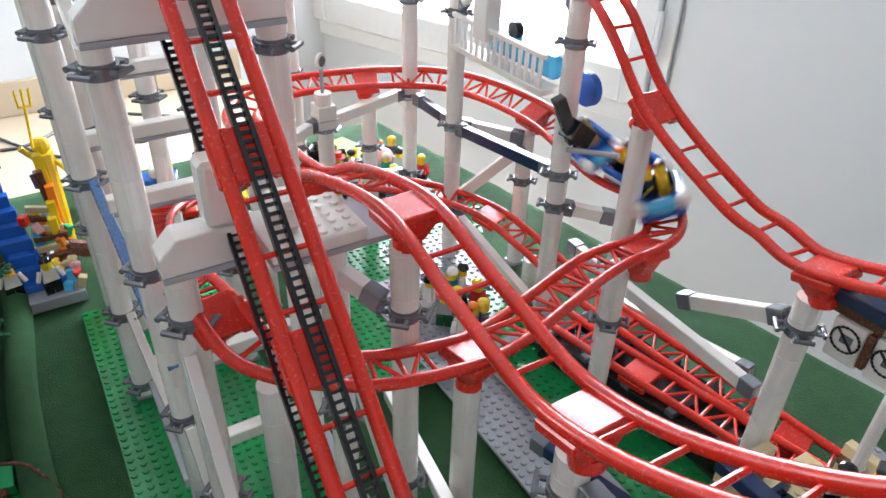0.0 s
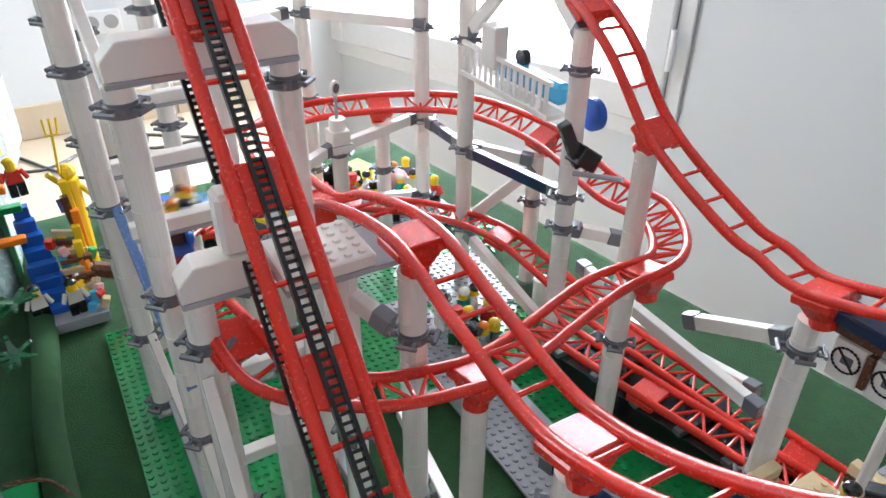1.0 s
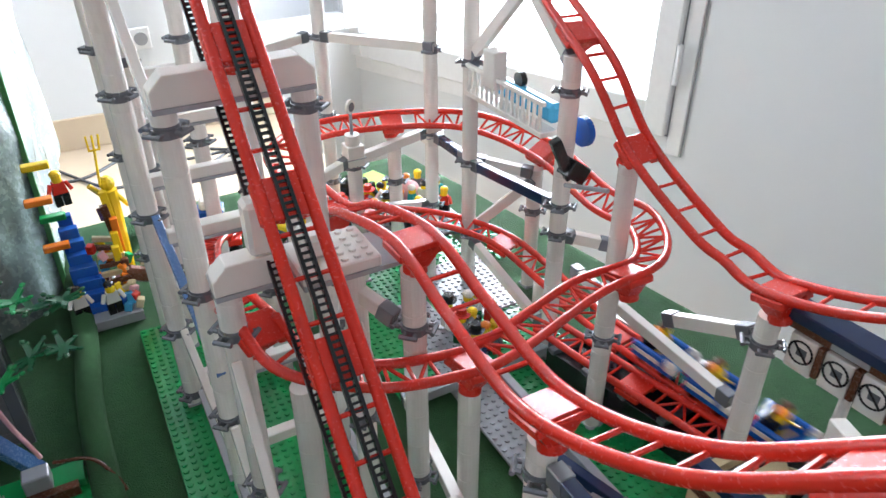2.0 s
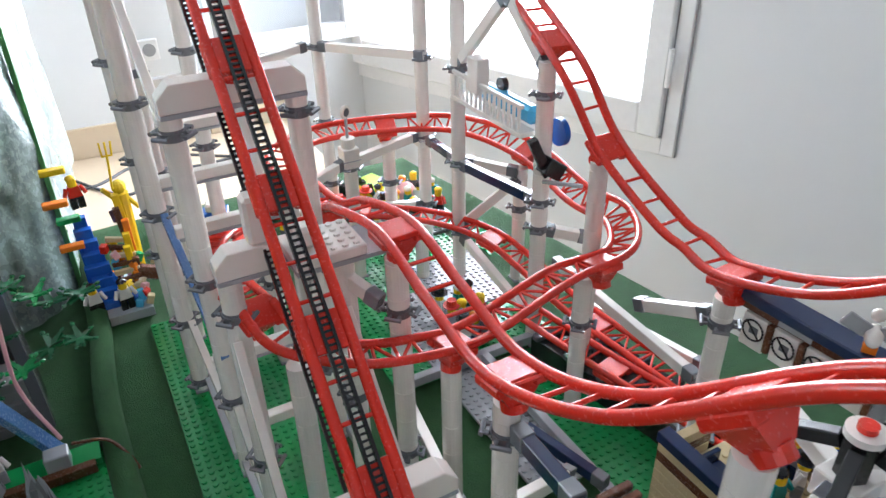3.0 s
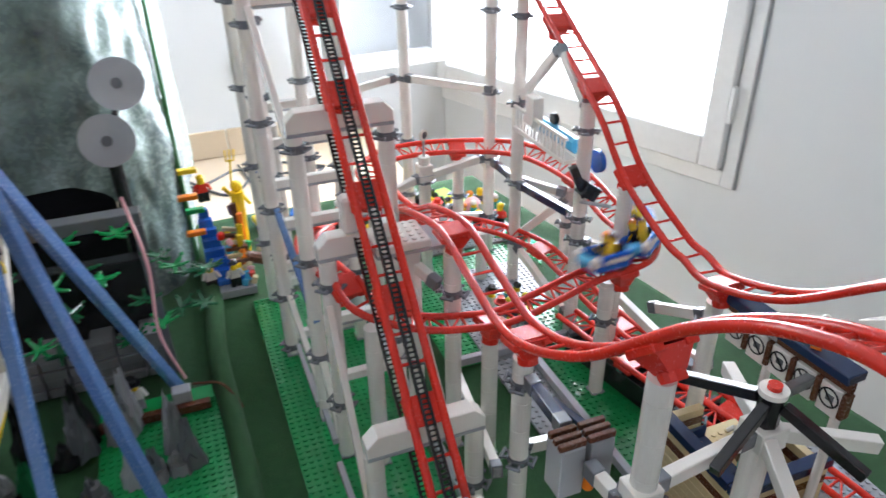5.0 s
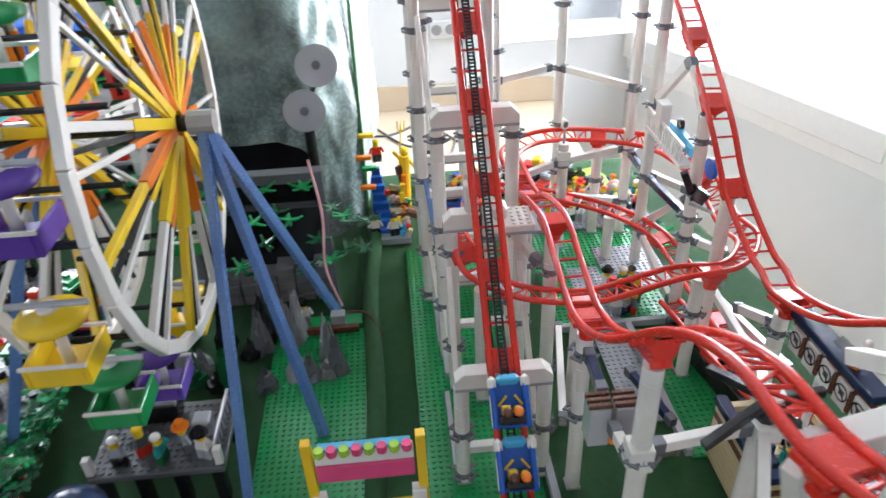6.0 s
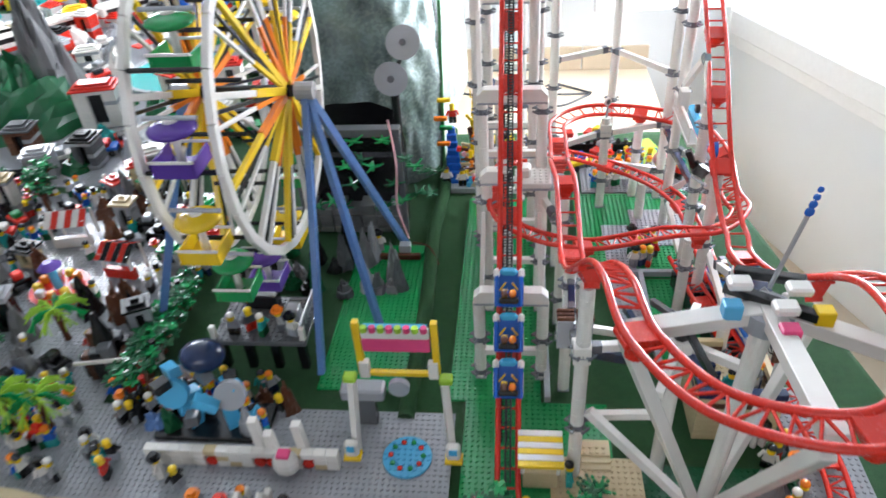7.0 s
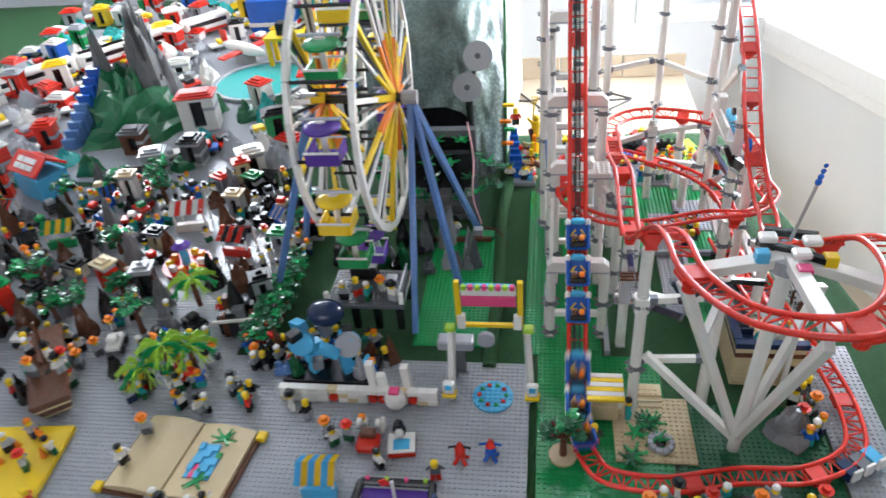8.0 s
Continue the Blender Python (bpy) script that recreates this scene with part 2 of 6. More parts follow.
def fused(name, pieces, parent=None, label=""):
    """One mesh of several pieces, each a bmesh with its material."""
    vs, fs, slots, mats = [], [], [], []
    for bm, material in pieces:
        if material not in mats:
            mats.append(material)
        o = len(vs)
        bm.verts.index_update()
        vs += [tuple(v.co) for v in bm.verts]
        for f in bm.faces:
            fs.append([o + v.index for v in f.verts])
            slots.append(mats.index(material))
        bm.free()
    me = bpy.data.meshes.new(name)
    me.from_pydata(vs, [], fs)
    for m in mats:
        me.materials.append(m)
    me.polygons.foreach_set("material_index", slots)
    ob = new(name, me)
    if parent:
        ob.parent = parent
    if label:
        ob["label"] = label
    return ob


# ---- the room ----
def sheet(name, corners, material, label, category):
    """A slab 6 cm thick below or behind the four corners."""
    bm = bmesh.new()
    c = [Vector(q) for q in corners]
    n = (c[1] - c[0]).cross(c[2] - c[0]).normalized() * -0.06
    a = [bm.verts.new(q) for q in c]
    b = [bm.verts.new(q + n) for q in c]
    bm.faces.new(a)
    bm.faces.new(b[::-1])
    for k in range(4):
        j = (k + 1) % 4
        bm.faces.new((a[j], a[k], b[k], b[j]))
    return tagged(part(name, bm, material), label, category, kind="structure")


FLOOR_Z, TOP_Z = -0.85, 1.75
WALL_K = -0.385


sheet("floor", [(-4, -3, FLOOR_Z), (3, -3, FLOOR_Z), (3, 4, FLOOR_Z), (-4, 4, FLOOR_Z)], FLOORM, "beige ceramic tiled room floor", "floor")
sheet("ceiling", [(-4, 4, TOP_Z), (3, 4, TOP_Z), (3, -3, TOP_Z), (-4, -3, TOP_Z)], PAINT, "plain white ceiling", "ceiling")
sheet("wall_north", [(-4, 2.28, FLOOR_Z), (1.2, 2.28, FLOOR_Z), (1.2, 2.28, TOP_Z), (-4, 2.28, TOP_Z)], PAINT, "white painted plaster wall behind the layout", "wall")
sheet("wall_south", [(3, -2.7, FLOOR_Z), (-4, -2.7, FLOOR_Z), (-4, -2.7, TOP_Z), (3, -2.7, TOP_Z)], PAINT, "white painted plaster wall", "wall")
sheet("wall_west", [(-3.4, -3, FLOOR_Z), (-3.4, 4, FLOOR_Z), (-3.4, 4, TOP_Z), (-3.4, -3, TOP_Z)], PAINT, "white painted plaster wall", "wall")
# east wall in its own axes: u runs along the wall away from the camera, 0 at y = 1.09
EAST = Matrix.Translation((1.22, 1.09, 0)) @ Matrix.Rotation(math.atan2(1, WALL_K) - math.pi / 2, 4, "Z")
wall = thing("wall_east", "white painted plaster wall with a window opening", "wall", EAST, kind="structure")
W0, W1, WZ = 0.0, 1.02, -0.11
for x in [(-4.5, W0, FLOOR_Z, TOP_Z), (W1, 2.5, FLOOR_Z, TOP_Z), (W0, W1, FLOOR_Z, WZ), (W0, W1, 1.2, TOP_Z)]:
    part("wall_panel", box(bmesh.new(), 0, x[0], x[2], 0.12, x[1], x[3]), PAINT, wall)
win = thing("window_1", "white framed window with an open casement, bright daylight", "window", EAST, kind="structure")
for y0, y1, z0, z1 in [(-0.097, -0.062, WZ - 0.13, 1.25), (W1, W1 + 0.05, WZ - 0.13, 1.25), (-0.062, W1, WZ - 0.13, WZ - 0.086)]:
    part("window_trim", box(bmesh.new(), -0.012, y0, z0, 0.0, y1, z1, 0.002), FRAMEWHITE, win)
for y0, y1, z0, z1 in [(-0.058, 0.0, WZ - 0.083, 1.2), (W1 - 0.05, W1, WZ - 0.083, 1.2), (0.0, W1 - 0.05, WZ - 0.083, WZ)]:
    part("window_frame", box(bmesh.new(), -0.03, y0, z0, 0.05, y1, z1, 0.004), FRAMEWHITE, win)
pane = part("pane", box(bmesh.new(), 0.02, 0.0, WZ, 0.024, W1 - 0.05, 1.2), GLASS, win)
pane.visible_shadow = False
for z in (WZ + 0.05, WZ + 0.8):
    bm = bmesh.new()
    cyl(bm, 0.007, z, z + 0.09, 10, None, None, -0.034, -0.066)
    part("hinge", bm, FRAMEWHITE, win)
bm = bmesh.new()
rod(bm, (-0.008, -0.060, WZ - 0.086), (-0.008, -0.060, 1.2), 0.0025, 6)
rod(bm, (-0.008, -0.060, WZ - 0.0845), (-0.008, W1, WZ - 0.0845), 0.0025, 6)
rod(bm, (-0.004, -0.099, WZ - 0.13), (-0.004, -0.099, 1.25), 0.0025, 6)
part("gasket", bm, GREY, win)
for y in (W1 - 0.025,):
    bm = bmesh.new()
    box(bm, -0.045, y - 0.010, WZ + 0.12, -0.03, y + 0.010, WZ + 0.17, 0.002)
    rod(bm, (-0.05, y, WZ + 0.10), (-0.05, y, WZ + 0.22), 0.007, 8)
    part("window_handle", bm, GREY, win)
cas = thing("open_casement", "white window casement swung open into the room", "window casement", EAST @ pose(-0.05, W1 - 0.06, 0, 0, 0, 73), kind="structure")
for y0, y1, z0, z1 in [(0, 0.05, WZ + 0.02, 1.15), (0.42, 0.47, WZ + 0.02, 1.15), (0.05, 0.42, WZ + 0.02, WZ + 0.07), (0.05, 0.42, 1.1, 1.15)]:
    part("casement_frame", box(bmesh.new(), -0.02, y0, z0, 0.02, y1, z1, 0.003), FRAMEWHITE, cas)
p2 = part("pane", box(bmesh.new(), -0.003, 0.05, WZ + 0.07, 0.003, 0.42, 1.1), GLASS, cas)
p2.visible_shadow = False
out = part("backdrop", box(bmesh.new(), 0.6, -1.2, -1.2, 0.62, 2.6, 2.6), OUTSIDE)
out.matrix_world = EAST
tagged(out, "overexposed bright daylight outside the window", "sky", kind="structure")
# far window frame, and a frame added around the rear fill lamp
for name, lab, m, w, h in (("window_2", "white framed window in the far wall", pose(-1.3, 2.279, 1.05), 1.9, 0.9), ("window_3", "added white frame around the unseen rear fill light", pose(-0.4, -2.699, 0.9, 0, 0, 180), 2.2, 1.2)):
    wn = thing(name, lab, "window", m, kind="structure")
    for x0, x1, z0, z1 in ((-w / 2 - 0.06, -w / 2, -h / 2 - 0.06, h / 2 + 0.06), (w / 2, w / 2 + 0.06, -h / 2 - 0.06, h / 2 + 0.06), (-w / 2, w / 2, -h / 2 - 0.06, -h / 2), (-w / 2, w / 2, h / 2, h / 2 + 0.06)):
        part("window_frame", box(bmesh.new(), x0, -0.05, z0, x1, 0, z1, 0.003), FRAMEWHITE, wn)
# tiled ledge and its skirting in front of the north wall
ledge = thing("tiled_ledge", "beige tiled ledge with skirting along the wall", "ledge", kind="structure")
part("ledge_top", box(bmesh.new(), -1.4, 0.9, -0.85, 0.58, 2.03, -0.34), BEIGE, ledge)
sheet("wall_recess", [(-0.52, 2.03, FLOOR_Z), (0.856, 2.03, FLOOR_Z), (0.856, 2.03, TOP_Z), (-0.52, 2.03, TOP_Z)], PAINT, "white painted plaster wall above the ledge", "wall")
for k in range(8):
    part("skirting_tile", box(bmesh.new(), -1.4 + k * 0.248, 2.018, -0.339, -1.4 + k * 0.248 + 0.244, 2.0298, -0.248, 0.002), BEIGE, ledge)
sock = thing("wall_socket", "white plastic double wall socket", "socket", pose(0.188, 2.029, -0.058))
part("plate", box(bmesh.new(), -0.05, -0.01, -0.03, 0.05, 0, 0.03, 0.003), FRAMEWHITE, sock)
for i in (-1, 1):
    part("outlet", cyl(bmesh.new(), 0.018, 0, 0.003, 16, pose(i * 0.024, -0.010, 0, 90)), GREY, sock)
for k in range(3):
    line = spline([(-0.3 + 0.2 * k, 1.92, -0.336), (-0.05 + 0.1 * k, 1.8 - 0.1 * k, -0.336), (0.1 + 0.06 * k, 1.88, -0.336), (0.22, 1.7 + 0.1 * k, -0.336), (0.36, 1.8, -0.336)], 0.02)
    tagged(smooth(part("cable", sweep(bmesh.new(), line, frames(line), 0, 0, 0.004, 6), DARKGREY)), "thin dark cable lying loose on the ledge", "cable")

# ---- tables and carpet ----
def carpet_sheet(name, corners, z, label, n=90):
    bm = bmesh.new()
    (ax, ay), (bx, by), (cx, cy), (dx, dy) = corners
    grid = []
    for i in range(n + 1):
        row = []
        for j in range(n + 1):
            u, v = i / n, j / n
            x = (1 - u) * (1 - v) * ax + u * (1 - v) * bx + u * v * cx + (1 - u) * v * dx
            y = (1 - u) * (1 - v) * ay + u * (1 - v) * by + u * v * cy + (1 - u) * v * dy
            row.append(bm.verts.new((x, y, z + 0.0012 * noise.noise((x * 14, y * 14, 0)))))
        grid.append(row)
    for i in range(n):
        for j in range(n):
            bm.faces.new((grid[i][j], grid[i + 1][j], grid[i + 1][j + 1], grid[i][j + 1]))
    edge = [grid[i][0] for i in range(n + 1)] + [grid[n][j] for j in range(1, n + 1)] + [grid[i][n] for i in range(n - 1, -1, -1)] + [grid[0][j] for j in range(n - 1, 0, -1)]
    low = [bm.verts.new(v.co - Vector((0, 0, 0.05))) for v in edge]
    for k in range(len(edge)):
        j = (k + 1) % len(edge)
        bm.faces.new((edge[j], edge[k], low[k], low[j]))
    bm.faces.new(low[::-1])
    return tagged(smooth(part(name, bm, CARPET)), label, "carpet", kind="structure")


carpet_sheet("ground", [(-0.052, -0.9), (0.76, -0.9), (0.455, 0.86), (-0.052, 0.86)], -0.0045, "dark green felt carpet over the table under the coaster")
carpet_sheet("ground_west", [(-2.9, -0.9), (-0.056, -0.9), (-0.056, 0.86), (-2.9, 0.86)], -0.0045, "dark green felt carpet over the table under the town")
carpet_sheet("ground_north", [(-2.9, 0.864), (-0.10, 0.864), (-0.46, 2.2), (-2.9, 2.2)], -0.0045, "dark green felt carpet over the far table", 40)
line = spline([(-0.056, 0.02, -0.001), (-0.052, 0.25, 0.004), (-0.058, 0.45, 0.006), (-0.05, 0.62, 0.006), (-0.055, 0.86, 0.004)], 0.01)
tagged(smooth(part("carpet_fold", sweep(bmesh.new(), line, frames(line), 0, 0, 0.012, 10), CARPET)), "rolled fold of green carpet along the seam", "carpet fold", kind="structure")
tbl = thing("table", "large table carrying the toy layout", "table", kind="structure")
part("top", box(bmesh.new(), -2.88, -0.88, -0.10, 0.44, 0.84, -0.056), TAN, tbl)
for x, y in [(-2.7, -0.8), (0.4, -0.8), (-2.7, 0.76), (0.4, 0.76)]:
    part("leg", box(bmesh.new(), x - 0.03, y - 0.03, FLOOR_Z, x + 0.03, y + 0.03, -0.10, 0.003), TAN, tbl)

# ---- baseplates ----
baseplate("baseplate", 0.0, 0.056, 16, 65, 0.0, GREEN, "bright green studded baseplate along the lift hill")
baseplate("baseplate", 0.024, -0.36, 24, 52, -0.0005, GREEN, "bright green studded baseplate at the foot of the lift")
baseplate("baseplate", 0.2, 0.335, 24, 32, 0.0, GREEN, "bright green studded baseplate inside the coaster")
baseplate("baseplate", 0.302, 0.104, 9, 28, 0.0, GREEN, "narrow green studded baseplate")
baseplate("baseplate", 0.246, 0.16, 6, 40, 0.0032, GREYPLATE, "light grey studded plate strip inside the coaster")
baseplate("baseplate", 0.300, 0.42, 12, 14, 0.0032, GREYPLATE, "light grey studded plate in the coaster loop")
baseplate("baseplate", 0.22, 0.60, 26, 16, 0.0, GREYPLATE, "light grey studded plate at the back")
baseplate("baseplate", 0.436, -0.40, 10, 62, -0.001, GREYPLATE, "light grey studded baseplate beside the coaster")
baseplate("baseplate", 0.222, -0.36, 26, 40, -0.001, DARKGREEN, "dark green studded baseplate under the ring")
baseplate("baseplate", -0.50, -0.60, 64, 79, 0.0, GREYPLATE, "grey studded baseplate of the fairground")
baseplate("baseplate", -1.5164, -0.60, 127, 150, 0.0, GREYPLATE, "grey studded baseplate of the town square", seg=5)
baseplate("baseplate", -1.92, 0.63, 150, 150, -0.001, GREYPLATE, "grey studded baseplate under the far town", seg=4)
baseplate("baseplate", -0.192, 0.07, 16, 42, 0.0, GREEN, "bright green studded baseplate beside the big wheel")
baseplate("baseplate", 0.136, -0.155, 14, 15, 0.0032, TAN, "tan studded plate in the little park")

# ---- tracks ----
lift_line, lift_fr = track("steep red lift hill track with a black chain", LIFT, [(0.084, 0.032 + 0.0628 * k, 0.117 + 0.0628 * k) for k in range(8)])
RUN_JOINTS = [(0.386, 0.45, 0.37), (0.372, 0.345, 0.32), (0.371, 0.257, 0.254), (0.370, 0.118, 0.211), (0.374, -0.056, 0.31), (0.306, -0.323, 0.417), (0.186, -0.208, 0.386), (0.166, -0.048, 0.322), (0.159, 0.084, 0.237),
              (0.158, 0.221, 0.257), (0.158, 0.366, 0.208), (0.16, 0.45, 0.195), (0.316, 0.592, 0.174), (0.423, 0.449, 0.169), (0.345, 0.231, 0.168), (0.185, 0.196, 0.17), (0.068, 0.245, 0.205)]
RUN_BANKS = [((0.379, 0.973, 0.549), 0), ((0.374, -0.039, 0.302), 0), ((0.381, -0.14, 0.378), 4), ((0.306, -0.323, 0.417), -4), ((0.188, -0.217, 0.385), 6), ((0.177, -0.145, 0.383), 12), ((0.16, 0.001, 0.278), 4), ((0.159, 0.084, 0.237), 0),
             ((0.16, 0.45, 0.195), 0), ((0.224, 0.594, 0.178), 16), ((0.423, 0.449, 0.169), 26), ((0.418, 0.29, 0.162), 28), ((0.372, 0.233, 0.168), 20), ((0.303, 0.225, 0.168), 4), ((0.118, 0.202, 0.179), 6), ((0.064, 0.251, 0.209), 10)]
run_line, run_fr = track("glossy red coaster track dropping, banking and looping on white columns", RUN, RUN_JOINTS, RUN_BANKS, [(0.39, 0.51), (0.74, 1.0)])
low_line, low_fr = track("red coaster track at ground level through the station", LOW, [0.08, 0.2, 0.3, 0.4, 0.5, 0.6, 0.7, 0.8, 0.9], None, [(0, 1)])
track("red brake track beside the station track", [(0.350, 0.33, 0.046), (0.366, 0.24, 0.046), (0.384, 0.155, 0.046), (0.40, 0.08, 0.046)], [0.45], None, [(0, 1)])
# chain with its links, along the lift
chain = thing("lift_chain", "black plastic link chain running up the lift hill", "chain")
pick = [i for i, q in enumerate(lift_line) if q.y > -0.09]
me = None
for i in pick[::1]:
    q, (t, s, u) = lift_line[i], lift_fr[i]
    m = Matrix.Translation(q + u * 0.0015) @ Matrix((s, t, u)).transposed().to_4x4()
    if me is None:
        bm = bmesh.new()
        box(bm, -0.0042, -0.002, -0.002, -0.0022, 0.002, 0.002)
        box(bm, 0.0022, -0.002, -0.002, 0.0042, 0.002, 0.002)
        box(bm, -0.0022, -0.0011, -0.001, 0.0022, 0.0004, 0.001)
        me = part("link", bm, BLACK).data
        bpy.data.objects.remove(bpy.data.objects["link"])
    ob = new("link", me)
    ob.parent, ob.matrix_world = chain, m
    ob2 = new("link", me)
    ob2.parent, ob2.matrix_world = chain, Matrix.Translation(-u * 0.055 + Vector((-0.006, 0, 0))) @ m

# ---- columns, caps and beams ----
def column(x, y, z0, z1, clips=(), turn=0, top=None):
    th = thing("support_column", "white round-brick support column with grey clip rings", "column", pose(x, y, z0), group="white coaster columns")
    bm = bmesh.new()
    z = 0.0
    while z < z1 - z0 - 0.001:
        h = min(0.0288, z1 - z0 - z)
        cyl(bm, 0.0076, z, z + 0.0004, 20)
        cyl(bm, 0.008, z + 0.0004, z + h, 20)
        z += h
    part("shaft", bm, WHITE, th)
    for c in clips:
        ring = part("clip_ring", clip_mesh(turn), CHROME, th)
        ring.location = (0, 0, c - z0)
    bm = bmesh.new()
    box(bm, -0.008, -0.008, 0, 0.008, 0.008, 0.0032, 0.0005)
    part("foot", bm, GREY, th)
    return th


def clip_mesh(turn):
    bm = bmesh.new()
    cyl(bm, 0.0096, -0.0022, 0.0022, 12)
    cyl(bm, 0.0086, -0.004, 0.004, 12)
    for k in range(4):
        m = pose(0, 0, 0, 0, 0, turn + 90 * k + 45)
        rod(bm, m @ Vector((0.009, -0.0035, 0)), m @ Vector((0.0135, -0.0035, 0)), 0.0016, 6)
        rod(bm, m @ Vector((0.009, 0.0035, 0)), m @ Vector((0.0135, 0.0035, 0)), 0.0016, 6)
        rod(bm, m @ Vector((0.0135, -0.006, 0)), m @ Vector((0.0135, 0.006, 0)), 0.0017, 6)
    return bm


def beam(a, b, w=0.008, h=0.0096, material=None, ends=True, label="white plastic support beam with grey ends"):
    th = thing("support_beam", label, "beam", group="coaster beams")
    part("beam", bar(bmesh.new(), a, b, w, h), material or WHITE, th)
    if ends:
        a, b = Vector(a), Vector(b)
        d = (b - a).normalized()
        for p, q in ((a, a + d * 0.012), (b - d * 0.012, b)):
            part("end_clip", bar(bmesh.new(), p, q, w * 1.15, h * 1.15), CHROME, th)
    return th


def cap(y, z, x0=-0.049, x1=0.049, ends=(1, 1)):
    """The white bridge that carries the lift track between two columns."""
    th = thing("lift_support", "white angled bridge carrying the lift track on two columns", "support", pose(0.086, y, z), group="lift supports")
    bm = bmesh.new()
    a, b_ = (0.009 if ends[0] else 0.0), (0.009 if ends[1] else 0.0)
    prof = [(x0, -0.019), (x0, -a), (x0 + a, 0.0), (x1 - b_, 0.0), (x1, -b_), (x1, -0.019)]
    if not a:
        prof.pop(1)
    if not b_:
        prof.pop(-2)
    f = [bm.verts.new((px, -0.008, pz)) for px, pz in prof]
    b = [bm.verts.new((px, 0.008, pz)) for px, pz in prof]
    bm.faces.new(f)
    bm.faces.new(b[::-1])
    for k in range(len(prof)):
        j = (k + 1) % len(prof)
        bm.faces.new((f[j], f[k], b[k], b[j]))
    bmesh.ops.bevel(bm, geom=bm.edges[:], offset=0.0006, segments=1, affect="EDGES")
    part("bridge", bm, WHITE, th)
    part("grey_plate", box(bmesh.new(), x0, -0.0082, -0.0225, x1, 0.0082, -0.0192, 0.0004), GREY, th)
    return th


def saddle(th, height):
    part("saddle", box(bmesh.new(), -0.0105, -0.006, 0.0002, 0.0065, 0.006, height, 0.001), DARKGREY, th, "dark grey seat under the track")


TOWERS = [(0.105, 0.161, (0.012, 0.075)), (0.312, 0.350, (0.085, 0.2, 0.316)), (0.527, 0.420, (0.09, 0.2, 0.30, 0.386))]
for y, z, c in TOWERS:
    saddle(cap(y, z), 0.016 if y < 0.4 else 0.03)
    for x in (0.0435, 0.1285):
        column(x, y, 0.0, z - 0.0226, c)
    beam((0.0435, y, 0.05), (0.1285, y, 0.05), 0.010, 0.0096, None, False)
# the half bridge with its raised neck, and the studded landing across the track
half = cap(0.25, 0.257, -0.044, -0.004, (1, 0))
part("neck", box(bmesh.new(), -0.020, -0.008, 0.0002, -0.005, 0.008, 0.034, 0.0025), WHITE, half)
part("dark_panel", box(bmesh.new(), -0.0038, -0.0078, -0.022, -0.0012, 0.0078, -0.002, 0.0004), DARKGREY, half)
column(0.050, 0.25, 0.0, 0.2344, (0.07, 0.207))
column(0.1285, 0.25, 0.0, 0.2344, (0.1,))
br = thing("studded_landing", "white studded landing on a grey plate beside the lift", "landing")
part("grey_plate", box(bmesh.new(), 0.090, 0.228, 0.2345, 0.158, 0.270, 0.2377), GREY, br)
part("landing", box(bmesh.new(), 0.090, 0.228, 0.2378, 0.140, 0.270, 0.246, 0.001), WHITE, br)
part("slope", box(bmesh.new(), 0.096, 0.240, 0.2462, 0.112, 0.262, 0.262, 0.003), WHITE, br)
me = studs_mesh("stud_field", [(0.118 + S * i, 0.233 + S * j, 0.246) for i in range(3) for j in range(5)])
me.materials.append(WHITE)
new("stud_field", me).parent = br
# slender outer columns, rungs and slanting braces of the lift tower
for x, y, z, c in ((0.030, 0.44, 0.60, (0.012, 0.085, 0.2, 0.3, 0.4)), (0.118, 0.44, 0.52, (0.1, 0.2, 0.3)), (0.030, 0.575, 0.62, (0.09, 0.2, 0.3, 0.4)), (0.060, 0.60, 0.24, (0.1,)), (0.10, 0.575, 0.5, (0.1, 0.2, 0.3))):
    column(x, y, 0.0, z, c)
for y, z in ((0.44, 0.02), (0.44, 0.12), (0.44, 0.225), (0.38, 0.205), (0.527, 0.13), (0.527, 0.24), (0.312, 0.12), (0.575, 0.27)):
    rung = beam((0.036, y + 0.009, z), (0.124, y + 0.009, z), 0.009, 0.0096, WHITE, False)
    part("underplate", bar(bmesh.new(), (0.038, y + 0.009, z - 0.0066), (0.122, y + 0.009, z - 0.0066), 0.009, 0.003), GREY, rung)
beam((0.048, 0.289, 0.222), (0.070, 0.276, 0.226), 0.012, 0.016, WHITE, False)
for a, b, mt in (((0.034, 0.435, 0.415), (0.040, 0.322, 0.318), WHITE), ((0.034, 0.434, 0.2), (0.043, 0.305, 0.13), SANDBLUE), ((0.034, 0.434, 0.086), (0.043, 0.32, 0.02), WHITE), ((0.046, 0.242, 0.19), (0.042, 0.115, 0.03), WHITE),
                 ((0.125, 0.242, 0.19), (0.128, 0.115, 0.03), WHITE), ((0.034, 0.57, 0.30), (0.034, 0.45, 0.2), WHITE), ((0.03, 0.57, 0.19), (0.05, 0.60, 0.24), SANDBLUE), ((0.043, 0.30, 0.085), (0.046, 0.258, 0.012), WHITE)):
    beam(a, b, 0.0065, 0.008, mt, False, "steel-blue slanting brace between the lift columns" if mt is SANDBLUE else "white slanting brace between the lift columns")
for x, y in ((0.036, 0.105), (0.137, 0.105), (0.036, 0.312), (0.04, 0.25)):
    beam((x, y + 0.006, 0.014), (x, y + 0.12, 0.014), 0.006, 0.008, GREY, False, "grey plate edging between baseplates")
